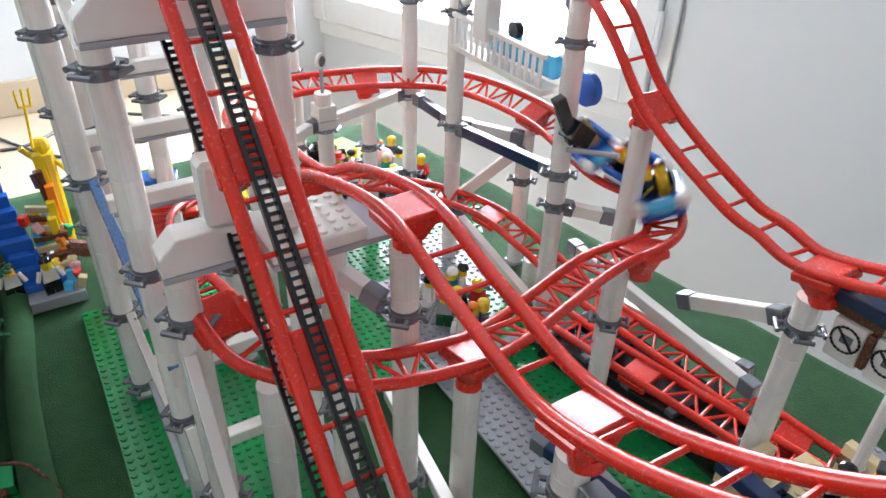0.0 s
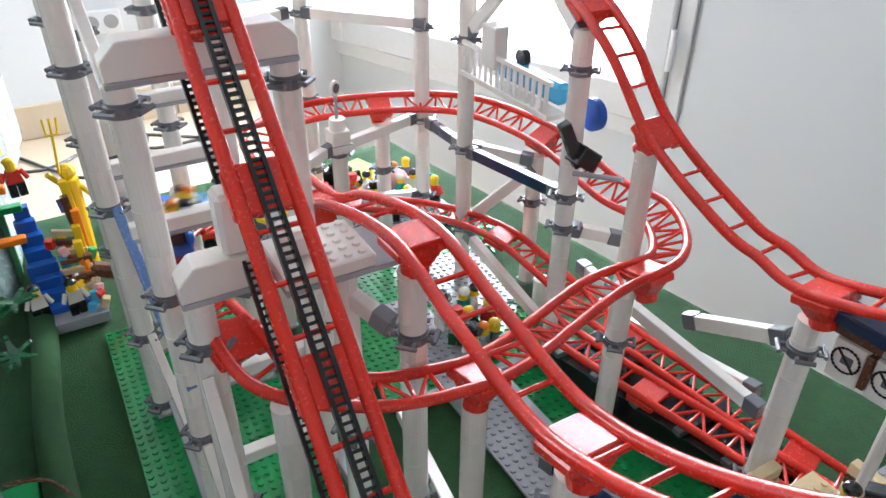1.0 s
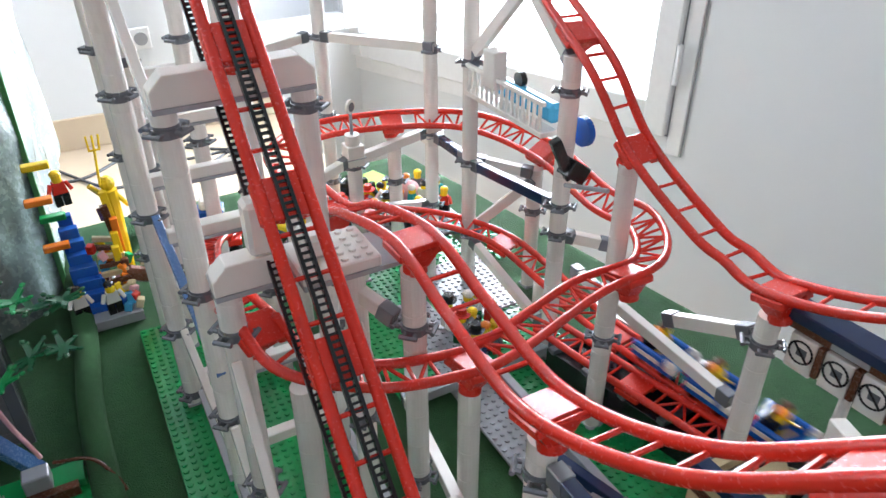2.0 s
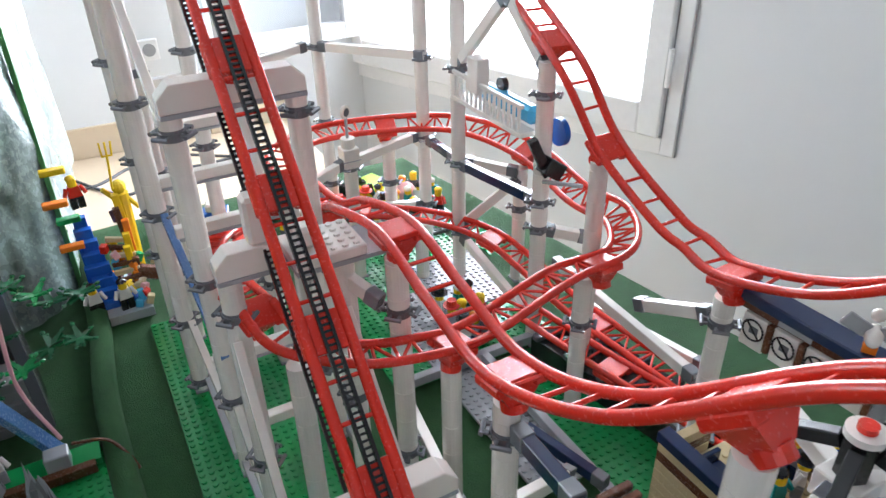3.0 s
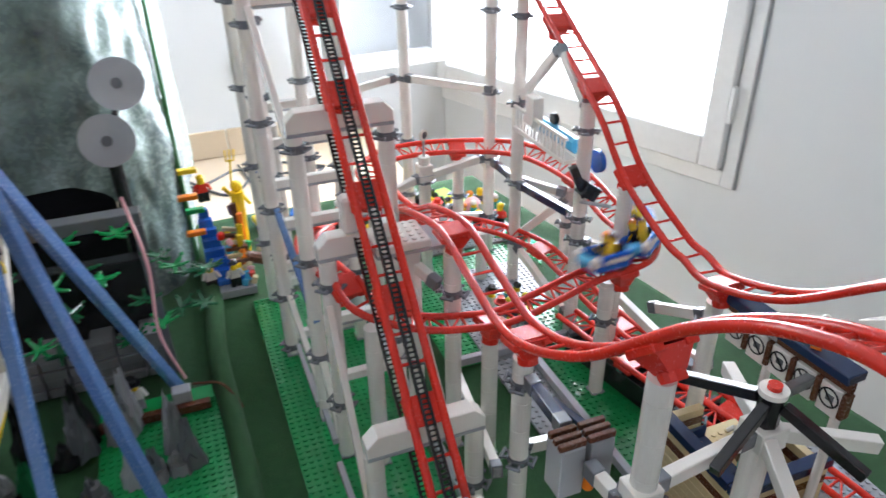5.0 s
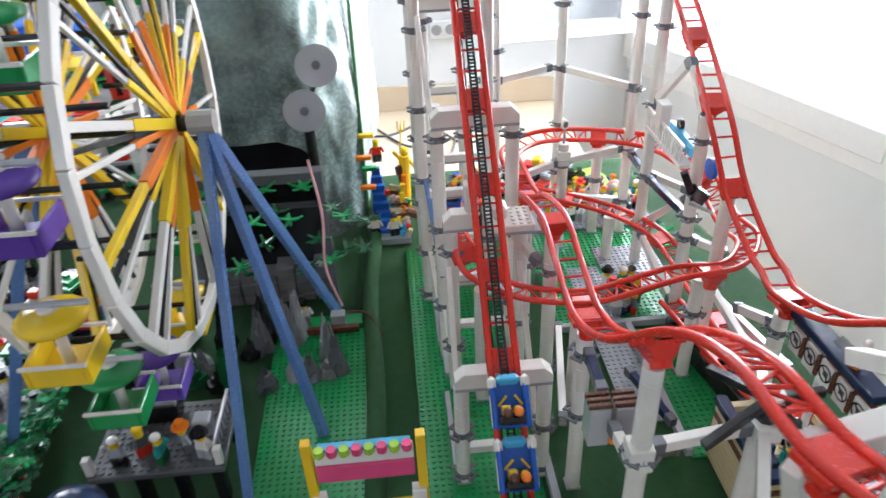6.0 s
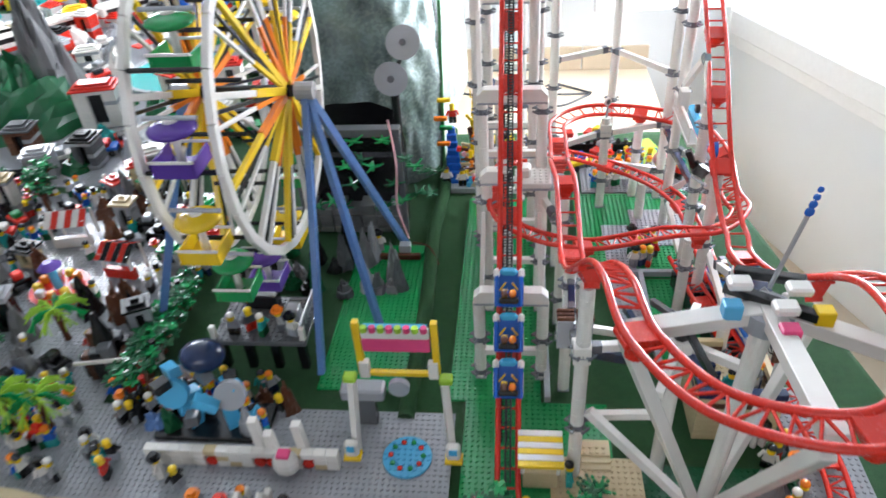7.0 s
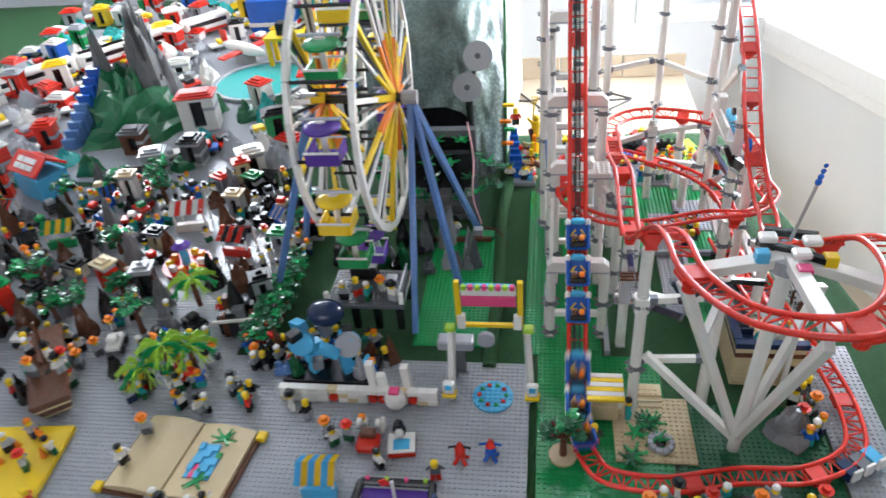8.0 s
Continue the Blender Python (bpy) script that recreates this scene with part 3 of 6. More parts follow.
EAST_ROW = [(0.357, 0.489, 0.62, (0.066, 0.154, 0.262, 0.37)), (0.36, 0.335, 0.308, (0.143, 0.172, 0.278)), (0.369, 0.266, 0.238, (0.033, 0.12)), (0.370, 0.118, 0.188, (0.165, 0.05)),
                   (0.36, 0.582, 0.62, (0.06, 0.155, 0.251, 0.36)), (0.276, 0.703, 0.62, (0.06, 0.15, 0.248, 0.35))]
TRACK_COLUMNS = [(0.157, 0.221, 0.234, (0.05, 0.19)), (0.164, -0.058, 0.303, (0.094, 0.212)),
                   (0.249, 0.55, 0.185, (0.06, 0.15)), (0.159, 0.084, 0.214, (0.11, 0.19)), (0.162, 0.50, 0.16, (0.1,)), (0.314, 0.588, 0.152, (0.1,)), (0.414, 0.447, 0.150, (0.1,)), (0.338, 0.236, 0.150, (0.1,)),
                   (0.185, 0.197, 0.148, ()), (0.080, 0.226, 0.168, ()), (0.316, 0.508, 0.076, ()), (0.385, 0.385, 0.05, ()), (0.158, 0.366, 0.186, (0.1,)), (0.16, 0.65, 0.5, (0.1, 0.2, 0.3))]
for x, y, z, c in EAST_ROW + TRACK_COLUMNS:
    column(x, y, 0.0, z, c)
# navy and white beams between the columns of the east row
EAST_BEAMS = [((0.357, 0.563, 0.155), (0.358, 0.497, 0.155), NAVY), ((0.357, 0.48, 0.154), (0.36, 0.344, 0.17), NAVY), ((0.36, 0.573, 0.255), (0.276, 0.695, 0.25), WHITE), ((0.26, 0.703, 0.25), (0.16, 0.655, 0.25), WHITE),
                 ((0.357, 0.481, 0.06), (0.36, 0.343, 0.03), WHITE), ((0.36, 0.327, 0.02), (0.356, 0.275, 0.02), WHITE), ((0.425, 0.345, 0.03), (0.435, 0.17, 0.055), WHITE), ((0.372, 0.128, 0.166), (0.372, 0.204, 0.128), WHITE), ((0.380, 0.33, 0.10), (0.372, 0.13, 0.10), WHITE),
                 ((0.365, 0.489, 0.154), (0.405, 0.44, 0.15), WHITE), ((0.365, 0.335, 0.14), (0.405, 0.31, 0.13), WHITE), ((0.405, 0.44, 0.14), (0.36, 0.489, 0.07), WHITE)]
INNER_BEAMS = [((0.357, 0.489, 0.265), (0.366, 0.41, 0.35), WHITE), ((0.360, 0.335, 0.30), (0.366, 0.41, 0.35), WHITE), ((0.249, 0.55, 0.155), (0.352, 0.582, 0.155), WHITE), ((0.241, 0.55, 0.155), (0.16, 0.5, 0.155), WHITE),
                 ((0.160, 0.075, 0.198), (0.157, 0.016, 0.203), NAVY), ((0.161, -0.050, 0.195), (0.158, -0.012, 0.195), WHITE), ((0.170, -0.052, 0.205), (0.235, 0.02, 0.12), NAVY), ((0.172, -0.055, 0.215), (0.256, -0.045, 0.215), WHITE), ((0.165, -0.05, 0.10), (0.26, -0.045, 0.10), WHITE),
]
LOW_BEAMS = [((0.256, 0.211, 0.04), (0.28, 0.12, 0.04), NAVY), ((0.165, 0.093, 0.11), (0.25, 0.13, 0.06), WHITE), ((0.149, 0.101, 0.08), (0.20, 0.335, 0.014), WHITE), ((0.249, 0.56, 0.09), (0.352, 0.582, 0.06), WHITE),
                 ((0.117, 0.27, 0.22), (0.144, 0.222, 0.20), WHITE), ((0.136, 0.05, 0.012), (0.136, 0.55, 0.012), GREY), ((0.2, 0.33, 0.012), (0.36, 0.33, 0.012), GREY), ((0.295, 0.1, 0.012), (0.295, 0.33, 0.012), GREY)]
for a, b, mt in EAST_BEAMS + INNER_BEAMS + LOW_BEAMS:
    beam(a, b, 0.0085, 0.0105, mt, mt is not GREY, "navy blue support beam with grey ends" if mt is NAVY else "white plastic support beam with grey ends" if mt is WHITE else "grey plate edging between baseplates")
for x, y, z in ((0.249, 0.55, 0.15), (0.36, 0.582, 0.14), (0.163, -0.058, 0.200)):
    bl = thing("column_block", "white square brick block clasping the column", "column block", pose(x, y, z), group="column blocks")
    part("block", box(bmesh.new(), -0.0095, -0.0095, 0, 0.0095, 0.0095, 0.024, 0.0008), WHITE, bl)
    part("seam", box(bmesh.new(), -0.0107, -0.0107, 0.0095, 0.0107, 0.0107, 0.0101), GREY, bl)
# black slabs paint in the shade under the two station tracks
for x0, x1 in ((0.356, 0.398), (0.392, 0.418)):
    st = thing("station_bed", "black slab painting the shade under the station track", "track bed")
    part("bed", bar(bmesh.new(), (x0, 0.315, 0.016), (x1, 0.11, 0.016), 0.03, 0.028), BLACK, st)
    for k in range(5):
        part("sleeper", box(bmesh.new(), x0 + (x1 - x0) * k / 5 - 0.016, 0.30 - 0.04 * k, 0.0305, x0 + (x1 - x0) * k / 5 + 0.016, 0.308 - 0.04 * k, 0.036, 0.0005), DARKGREY, st)
# ---- the big wheel ----
HUB = Vector((-0.265, 0.235, 0.385))
R = 0.21
wheel = thing("ferris_wheel", "toy ferris wheel with white rims, yellow and orange spokes, blue legs", "ferris wheel", Matrix.Translation(HUB))
rx = 0.045
for x in (rx, -rx):
    bm = bmesh.new()
    for k in range(24):
        a, b = 2 * math.pi * k / 24, 2 * math.pi * (k + 1) / 24
        bar(bm, (x, R * math.cos(a), R * math.sin(a)), (x, R * math.cos(b), R * math.sin(b)), 0.008, 0.013)
    part("rim", bm, WHITE, wheel)
    for k in range(12):
        hx = x * 1.3
        for shift, wide, inner, outer in ((0.0, 0.0105, YELLOW if k % 3 else ORANGE, WHITE if k % 2 else YELLOW), (0.085, 0.006, BLACK, BLACK), (0.17, 0.0065, ORANGE if k % 2 else YELLOW, WHITE)):
            a = 2 * math.pi * (k + 0.25) / 12 + shift
            c, s_ = math.cos(a), math.sin(a)
            p, q, e = Vector((hx, 0.012 * c, 0.012 * s_)), Vector((x * 1.15, 0.10 * c, 0.10 * s_)), Vector((x, R * c, R * s_))
            part("spoke", bar(bmesh.new(), p, q, wide * 0.8, wide), inner, wheel)
            part("spoke", bar(bmesh.new(), q, e, wide * 0.65, wide * 0.75), outer, wheel)
bm = bmesh.new()
rod(bm, (-0.10, 0, 0), (0.095, 0, 0), 0.008, 14)
part("axle", bm, BLACK, wheel)
for k in range(12):
    a = 2 * math.pi * k / 12
    bm = bmesh.new()
    rod(bm, (-rx, R * math.cos(a), R * math.sin(a)), (rx, R * math.cos(a), R * math.sin(a)), 0.003, 6)
    part("cross_bar", bm, BLACK, wheel)
    bm = bmesh.new()
    rod(bm, (-rx, 0.12 * math.cos(a), 0.12 * math.sin(a)), (rx, 0.12 * math.cos(a), 0.12 * math.sin(a)), 0.003, 6)
    part("cross_bar", bm, BLACK, wheel)
for sx, feet in ((1, [(0.074, -0.135), (0.15, -0.045), (0.16, 0.185)]), (-1, [(-0.21, -0.05), (-0.2, 0.12)])):
    for fx, fy in feet:
        part("leg", bar(bmesh.new(), (sx * 0.083, 0, 0.0), (fx, fy, -HUB.z), 0.009, 0.012), SANDBLUE, wheel, "steel-blue leg")
    part("bearing", cyl(bmesh.new(), 0.012, -0.012, 0.012, 14, pose(sx * 0.083, 0, 0, 0, 90)), GREY, wheel)


def gondola(colour, word):
    g = thing("gondola", word + " gondola with a round canopy hanging on the big wheel", "gondola", group="wheel gondolas")
    bm = bmesh.new()
    ball(bm, 0, 0, -0.012, 0.027, 1, 1, 0.32, 18, 8)
    smooth(part("canopy", bm, colour, g))
    part("canopy_stud", cyl(bmesh.new(), 0.008, -0.006, -0.001, 14), WHITE, g)
    part("pole", cyl(bmesh.new(), 0.0045, -0.055, -0.014, 10), WHITE, g)
    part("tub_floor", box(bmesh.new(), -0.0199, -0.0199, -0.062, 0.0199, 0.022, -0.056, 0.001), colour, g)
    for x0, y0, x1, y1 in ((-0.024, -0.024, -0.020, 0.024), (0.020, -0.024, 0.024, 0.024), (-0.0199, -0.024, 0.0199, -0.020)):
        part("tub_wall", box(bmesh.new(), x0, y0, -0.060, x1, y1, -0.040, 0.001), colour, g)
    for y in (-0.0245, 0.0245):
        part("rim_trim", box(bmesh.new(), -0.0245, y - 0.001, -0.041, 0.0245, y + 0.001, -0.038), WHITE, g)
    part("hanger", rod(bmesh.new(), (-0.03, 0, 0.0), (0.03, 0, 0.0), 0.0028, 8), GREY, g)
    return g


kinds = [(YELLOW, "yellow"), (GREEN, "green"), (PURPLE, "purple")]
protos = {}
for k in range(12):
    a = 2 * math.pi * (k + 0.4) / 12
    c, w = kinds[k % 3]
    m = Matrix.Translation(HUB + Vector((0.0, (R + 0.004) * math.cos(a), (R + 0.004) * math.sin(a) - 0.004)))
    if w in protos:
        copy_thing(protos[w], m)
    else:
        protos[w] = gondola(c, w)
        protos[w].matrix_world = m
pf = thing("wheel_platform", "grey studded boarding platform under the big wheel", "platform", pose(-0.285, 0.165, 0.0))
part("deck", box(bmesh.new(), -0.062, -0.062, 0.050, 0.078, 0.04, 0.058, 0.001), DARKGREY, pf)
me = studs_mesh("stud_field", [(-0.056 + S * i, -0.056 + S * j, 0.058) for i in range(17) for j in range(12)])
me.materials.append(DARKGREY)
new("stud_field", me).parent = pf
for x in (-0.052, -0.012, 0.028, 0.068):
    for y in (-0.052, 0.03):
        part("stilt", box(bmesh.new(), x - 0.006, y - 0.006, 0, x + 0.006, y + 0.006, 0.05, 0.0006), BLACK, pf)
for x in (-0.058, 0.074):
    part("white_post", box(bmesh.new(), x - 0.004, -0.060, 0.0597, x + 0.004, -0.052, 0.082, 0.0006), WHITE, pf)
for k in range(7):
    part("rail_post", cyl(bmesh.new(), 0.0016, 0.0597, 0.078, 6, None, None, 0.070, -0.046 + 0.012 * k), GREY, pf)
part("hand_rail", rod(bmesh.new(), (0.070, -0.05, 0.0785), (0.070, 0.032, 0.0785), 0.002, 8), GREY, pf)
part("control_desk", box(bmesh.new(), 0.040, -0.02, 0.0597, 0.060, 0.0, 0.082, 0.002), GREY, pf)
part("motor_box", box(bmesh.new(), -0.03, 0.006, 0.0597, 0.02, 0.03, 0.086, 0.002), BLACK, pf)

# ---- the draped mountain ----
FRONT_Y = 0.60
bm = bmesh.new()
n_u, n_v = 80, 90
grid = []
for i in range(n_u + 1):
    u = i / n_u
    y = FRONT_Y + u * 0.55
    row = []
    for j in range(n_v + 1):
        ang = math.pi * j / n_v
        hw = 0.172 + 0.02 * u
        hgt = 0.50 + 0.10 * math.sin(u * 2.2)
        x = -0.235 + hw * math.copysign(abs(math.cos(ang)) ** 0.5, math.cos(ang))
        z = hgt * (math.sin(ang) ** 0.6)
        fold = 0.010 * noise.noise((x * 30 + y * 22, z * 5, 4.0)) + 0.006 * abs(noise.noise((x * 60, y * 45, z * 12)))
        d = noise.fractal((x * 9, y * 5, z * 6), 1.0, 2.0, 5) * 0.014 + fold
        row.append(bm.verts.new((x + d * math.cos(ang), y + (0.25 * max(z, 0) + 0.11 * abs(math.cos(ang)) ** 1.5) * (1 - u) + d * 0.5, max(-0.004, z + d))))
    grid.append(row)
for i in range(n_u):
    for j in range(n_v):
        bm.faces.new((grid[i][j], grid[i + 1][j], grid[i + 1][j + 1], grid[i][j + 1]))
mountain = thing("mountain", "draped mountain of crumpled silvery green foil with a dark front", "mountain")
smooth(part("foil_cover", bm, FOIL, mountain, "crumpled silvery green foil"))
# the front hangs in folds down to the mouth of the tunnel
bm = bmesh.new()
rows = []
for j in range(61):
    ang = math.pi * j / 60
    cs, sn = math.copysign(abs(math.cos(ang)) ** 0.5, math.cos(ang)), math.sin(ang) ** 0.6
    ring = []
    for k in range(25):
        f = k / 24
        x = -0.235 + (0.175 * (1 - f) + 0.105 * f) * cs
        z = (0.50 * (1 - f) + 0.185 * f) * sn
        dy = 0.022 * noise.noise((x * 26, z * 6, 1.0)) + 0.010 * noise.noise((x * 60, z * 30, 2.0))
        ring.append(bm.verts.new((x, FRONT_Y + 0.25 * z + 0.11 * abs(cs) ** 3 * (1 - 0.5 * f) - 0.018 * math.sin(3.14 * f) - 0.02 * f + dy, max(z, -0.003))))
    rows.append(ring)
for a, b in zip(rows, rows[1:]):
    for k in range(24):
        bm.faces.new((a[k], a[k + 1], b[k + 1], b[k]))
# the front gets a darker grey-green than the foil cover
smooth(part("front_drape", bm, FOILDARK, mountain, "darker grey-green drape"))
bm = bmesh.new()
for k in range(12):
    z0, z1 = 0.036 * k, 0.036 * k + 0.0365
    bar(bm, (-0.0615, FRONT_Y + 0.104 + 0.25 * z0, z0), (-0.0615, FRONT_Y + 0.104 + 0.25 * z1, z1), 0.006, 0.006)
part("felt_edge", bm, LIT_FELT, mountain, "green felt strip edging the foil")
# solid black box stands for the darkness inside the opening
part("tunnel", box(bmesh.new(), -0.325, 0.66, 0.0, -0.145, 0.74, 0.235), BLACK, mountain, "black box painting the dark of the tunnel mouth")
# ---- the dark stage in front of the mountain ----
stage = thing("stage", "dark toy stage with grey stone walls, pipes and green plants", "stage", pose(-0.20, 0.475, 0))
part("back_wall", box(bmesh.new(), -0.10, 0.02, 0, 0.09, 0.04, 0.14, 0.001), BLACK, stage)
part("lintel", box(bmesh.new(), -0.10, -0.02, 0.20, 0.095, 0.0, 0.215, 0.001), DARKGREY, stage)
for k in range(7):
    for r in range(5 - (k % 2)):
        part("stone", box(bmesh.new(), -0.10 + 0.027 * k, -0.015 + 0.003 * (r % 2), 0.012 * r, -0.075 + 0.027 * k, 0.02, 0.0115 + 0.012 * r, 0.0008), ROCK, stage)
for x in (-0.095, 0.09):
    part("post", box(bmesh.new(), x - 0.005, -0.02, 0, x + 0.005, -0.01, 0.2, 0.0006), DARKGREY, stage)
bm = bmesh.new()
cyl(bm, 0.008, 0, 0.262, 10)
mast = thing("dish_mast", "black mast with two grey dish lamps", "lamp mast", pose(-0.126, 0.565, 0))
part("pole", bm, BLACK, mast)
for x, y, z, rot in ((0, -0.014, 0.266, 80), (0.022, 0.012, 0.318, 62)):
    bm = bmesh.new()
    cyl(bm, 0.012, 0.0, 0.008, 20, pose(x, y, z, rot), 0.03)
    cyl(bm, 0.03, 0.008, 0.0095, 20, pose(x, y, z, rot))
    d = part("dish", bm, GREY, mast)
    part("dish_hub", cyl(bmesh.new(), 0.006, 0.009, 0.013, 10, pose(x, y, z, rot)), DARKGREY, d)
    part("stem", rod(bmesh.new(), (0, 0, 0.25), (x, y, z), 0.004, 6), BLACK, mast)


def plant(x, y, z, material, n=7, r=0.018, name="leafy_plant", label="small green plastic leaf sprig"):
    bm = bmesh.new()
    for k in range(n):
        a = 2 * math.pi * k / n + random.random()
        m = pose(0, 0, 0, 0, random.uniform(-25, 10), math.degrees(a))
        for t in range(3):
            box(bm, r * 0.25 * t, -0.003 + 0.0006 * t, -0.001, r * 0.25 * t + r * 0.28, 0.003 - 0.0006 * t, 0.001, 0, m)
        ball(bm, r * 0.95, 0, 0.001, 0.003, 1, 0.8, 0.5, 6, 4, m)
    ob = part(name, bm, material)
    ob.location = (x, y, z)
    return tagged(ob, label, "plant", "green plants")


for k in range(16):
    plant(-0.27 + 0.20 * ((k * 7) % 16) / 16, 0.455 - 0.012 * (k % 3), 0.06 + 0.028 * ((k * 5) % 6), GREEN if k % 2 else DARKGREEN)
for k in range(4):
    plant(-0.085 + 0.012 * k, 0.462, 0.085 + 0.045 * (k % 2), DARKGREEN)

# ---- toy figures and fairground things ----
SKIN = YELLOW
BRIGHTS = [RED, BLUE, WHITE, BLACK, GREEN, YELLOW, ORANGE, TAN, BROWN, GREY, AZURE, PURPLE, LIME, PINK, DARKGREY, TEAL]


def figure_mesh(legs, torso, hair, arm_up=False, hat=False):
    pc = []
    b = bmesh.new()
    box(b, -0.0078, -0.004, 0, -0.0004, 0.004, 0.012, 0.0005)
    box(b, 0.0004, -0.004, 0, 0.0078, 0.004, 0.012, 0.0005)
    box(b, -0.0078, -0.004, 0.012, 0.0078, 0.004, 0.0145, 0.0005)
    pc.append((b, legs))
    b = bmesh.new()
    g = bmesh.ops.create_cone(b, cap_ends=True, segments=4, radius1=0.0105, radius2=0.0078, depth=0.013)
    bmesh.ops.transform(b, matrix=pose(0, 0, 0.021) @ Matrix.Diagonal((1, 0.56, 1, 1)) @ pose(0, 0, 0, 0, 0, 45), verts=g["verts"])
    rod(b, (-0.0075, 0, 0.026), (-0.0115, -0.003, 0.031 if arm_up else 0.017), 0.0022, 6)
    rod(b, (0.0075, 0, 0.026), (0.0115, -0.004, 0.017), 0.0022, 6)
    pc.append((b, torso))
    b = bmesh.new()
    cyl(b, 0.005, 0.0275, 0.036, 12)
    pc.append((b, SKIN))
    b = bmesh.new()
    ball(b, 0, 0.0008, 0.0355, 0.006, 1, 1, 0.75, 10, 6)
    if hat:
        cyl(b, 0.0095, 0.0355, 0.0365, 14)
        cyl(b, 0.0055, 0.0365, 0.043, 12, None, 0.005)
    pc.append((b, hair))
    return pc


FIGS = {}
CLOTHES = [BLACK, BROWN, DARKGREY, BLACK, WHITE, RED, BLUE, DARKGREEN, TAN, GREY, BLACK, BROWN, NAVY, TEAL]


def figure(x, y, z=0.0017, turn=0.0, pick=0, label="small plastic toy figure standing on the studs"):
    key = pick % 14
    if key not in FIGS:
        r = random.Random(key)
        made = fused("toy_figure", figure_mesh(r.choice(CLOTHES), r.choice(CLOTHES), r.choice([BLACK, BROWN, RED, YELLOW, WHITE, BLACK, ORANGE]), key % 3 == 0, key % 4 == 1))
        FIGS[key] = made.data
        bpy.data.objects.remove(made)
    ob = new("toy_figure", FIGS[key])
    ob.matrix_world = pose(x, y, z, 0, 0, turn)
    return tagged(ob, label, "toy figure", "toy figures")


def stall(x, y, turn, c1, c2, label, w=0.05, d=0.04, h=0.05, z=0.0017):
    th = thing("market_stall", label, "stall", pose(x, y, z, 0, 0, turn), group="fair stalls")
    part("counter", box(bmesh.new(), -w / 2, -d / 2, 0, w / 2, -d / 2 + 0.012, 0.02, 0.0006), c1, th)
    for sx in (-1, 1):
        for sy in (-1, 1):
            part("post", cyl(bmesh.new(), 0.0025, 0, h, 8, None, None, sx * (w / 2 - 0.003), sy * (d / 2 - 0.003)), WHITE, th)
    n = 6
    for k in range(n):
        bm = bmesh.new()
        x0 = -w / 2 - 0.003 + k * (w + 0.006) / n
        x1 = x0 + (w + 0.006) / n - 0.0003
        vs = [bm.verts.new(q) for q in ((x0, -d / 2 - 0.008, h - 0.006), (x1, -d / 2 - 0.008, h - 0.006), (x1, 0, h + 0.012), (x0, 0, h + 0.012), (x1, d / 2 + 0.008, h - 0.006), (x0, d / 2 + 0.008, h - 0.006))]
        bm.faces.new(vs[:4])
        bm.faces.new((vs[3], vs[2], vs[4], vs[5]))
        bmesh.ops.solidify(bm, geom=bm.faces[:], thickness=0.002)
        part("awning_stripe", bm, c2 if k % 2 else c1, th)
    return th


def kiosk(x, y, turn, w, d, h, c1, c2, label, name="toy_kiosk", z=0.0017):
    """A small brick-built booth: wall courses, window openings and a stepped roof."""
    th = thing(name, label, "toy building", pose(x, y, z, 0, 0, turn), group="toy buildings")
    n = max(2, int(h / 0.0096))
    for r in range(n):
        bm = bmesh.new()
        zz = r * 0.0096
        gap = 0.35 * w if 1 <= r < n - 1 else 0
        if gap:
            part("brick_course", box(bmesh.new(), -w / 2, -d / 2, zz, -gap / 2, d / 2, zz + 0.0093, 0.0004), c1, th)
            box(bm, gap / 2, -d / 2, zz, w / 2, d / 2, zz + 0.0093, 0.0004)
        else:
            box(bm, -w / 2, -d / 2, zz, w / 2, d / 2, zz + 0.0093, 0.0004)
        part("brick_course", bm, c1 if r % 3 else random.choice([c1, GREY, c1]), th)
    # black block in the window gap paints the booth's shaded interior
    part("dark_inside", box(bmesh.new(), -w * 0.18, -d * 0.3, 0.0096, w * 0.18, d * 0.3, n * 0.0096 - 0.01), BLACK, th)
    for k in range(3):
        part("roof_step", box(bmesh.new(), -w / 2 - 0.005 + 0.008 * k, -d / 2 - 0.005 + 0.008 * k, n * 0.0096 + 0.005 * k, w / 2 + 0.005 - 0.008 * k, d / 2 + 0.005 - 0.008 * k, n * 0.0096 + 0.005 * k + 0.0048, 0.0006), c2, th)
    return th


def rockery(x, y, h, r, material, label, n=26, z=0.0):
    """One craggy, stepped rock in a single closed skin."""
    bm = bmesh.new()
    seg, rings = (12, 5) if n < 20 else (26, 11)
    ox, oy = random.uniform(0, 50), random.uniform(0, 50)
    step = 0.0096
    rows = []
    for i in range(rings + 1):
        f = 1 - i / (rings + 0.6)
        row = []
        for k in range(seg):
            a = 2 * math.pi * k / seg
            d = f * r * (1 + 0.35 * noise.noise((math.cos(a) * 2 + ox, math.sin(a) * 2 + oy, f * 3)))
            up = h * (1 - f ** 1.4) * (1 + 0.5 * noise.noise((math.cos(a) * 3 + oy, math.sin(a) * 3 + ox, i * 0.9)))
            row.append(bm.verts.new((d * math.cos(a), d * math.sin(a), 0.0 if i == 0 else max(0.003, round(up / step) * step + 0.002))))
        rows.append(row)
    for lo, hi in zip(rows, rows[1:]):
        for k in range(seg):
            bm.faces.new((lo[k], lo[(k + 1) % seg], hi[(k + 1) % seg], hi[k]))
    bm.faces.new(rows[-1])
    bm.faces.new(rows[0][::-1])
    ob = part("toy_rock", bm, material)
    ob.location = (x, y, z)
    return tagged(ob, label, "rock")


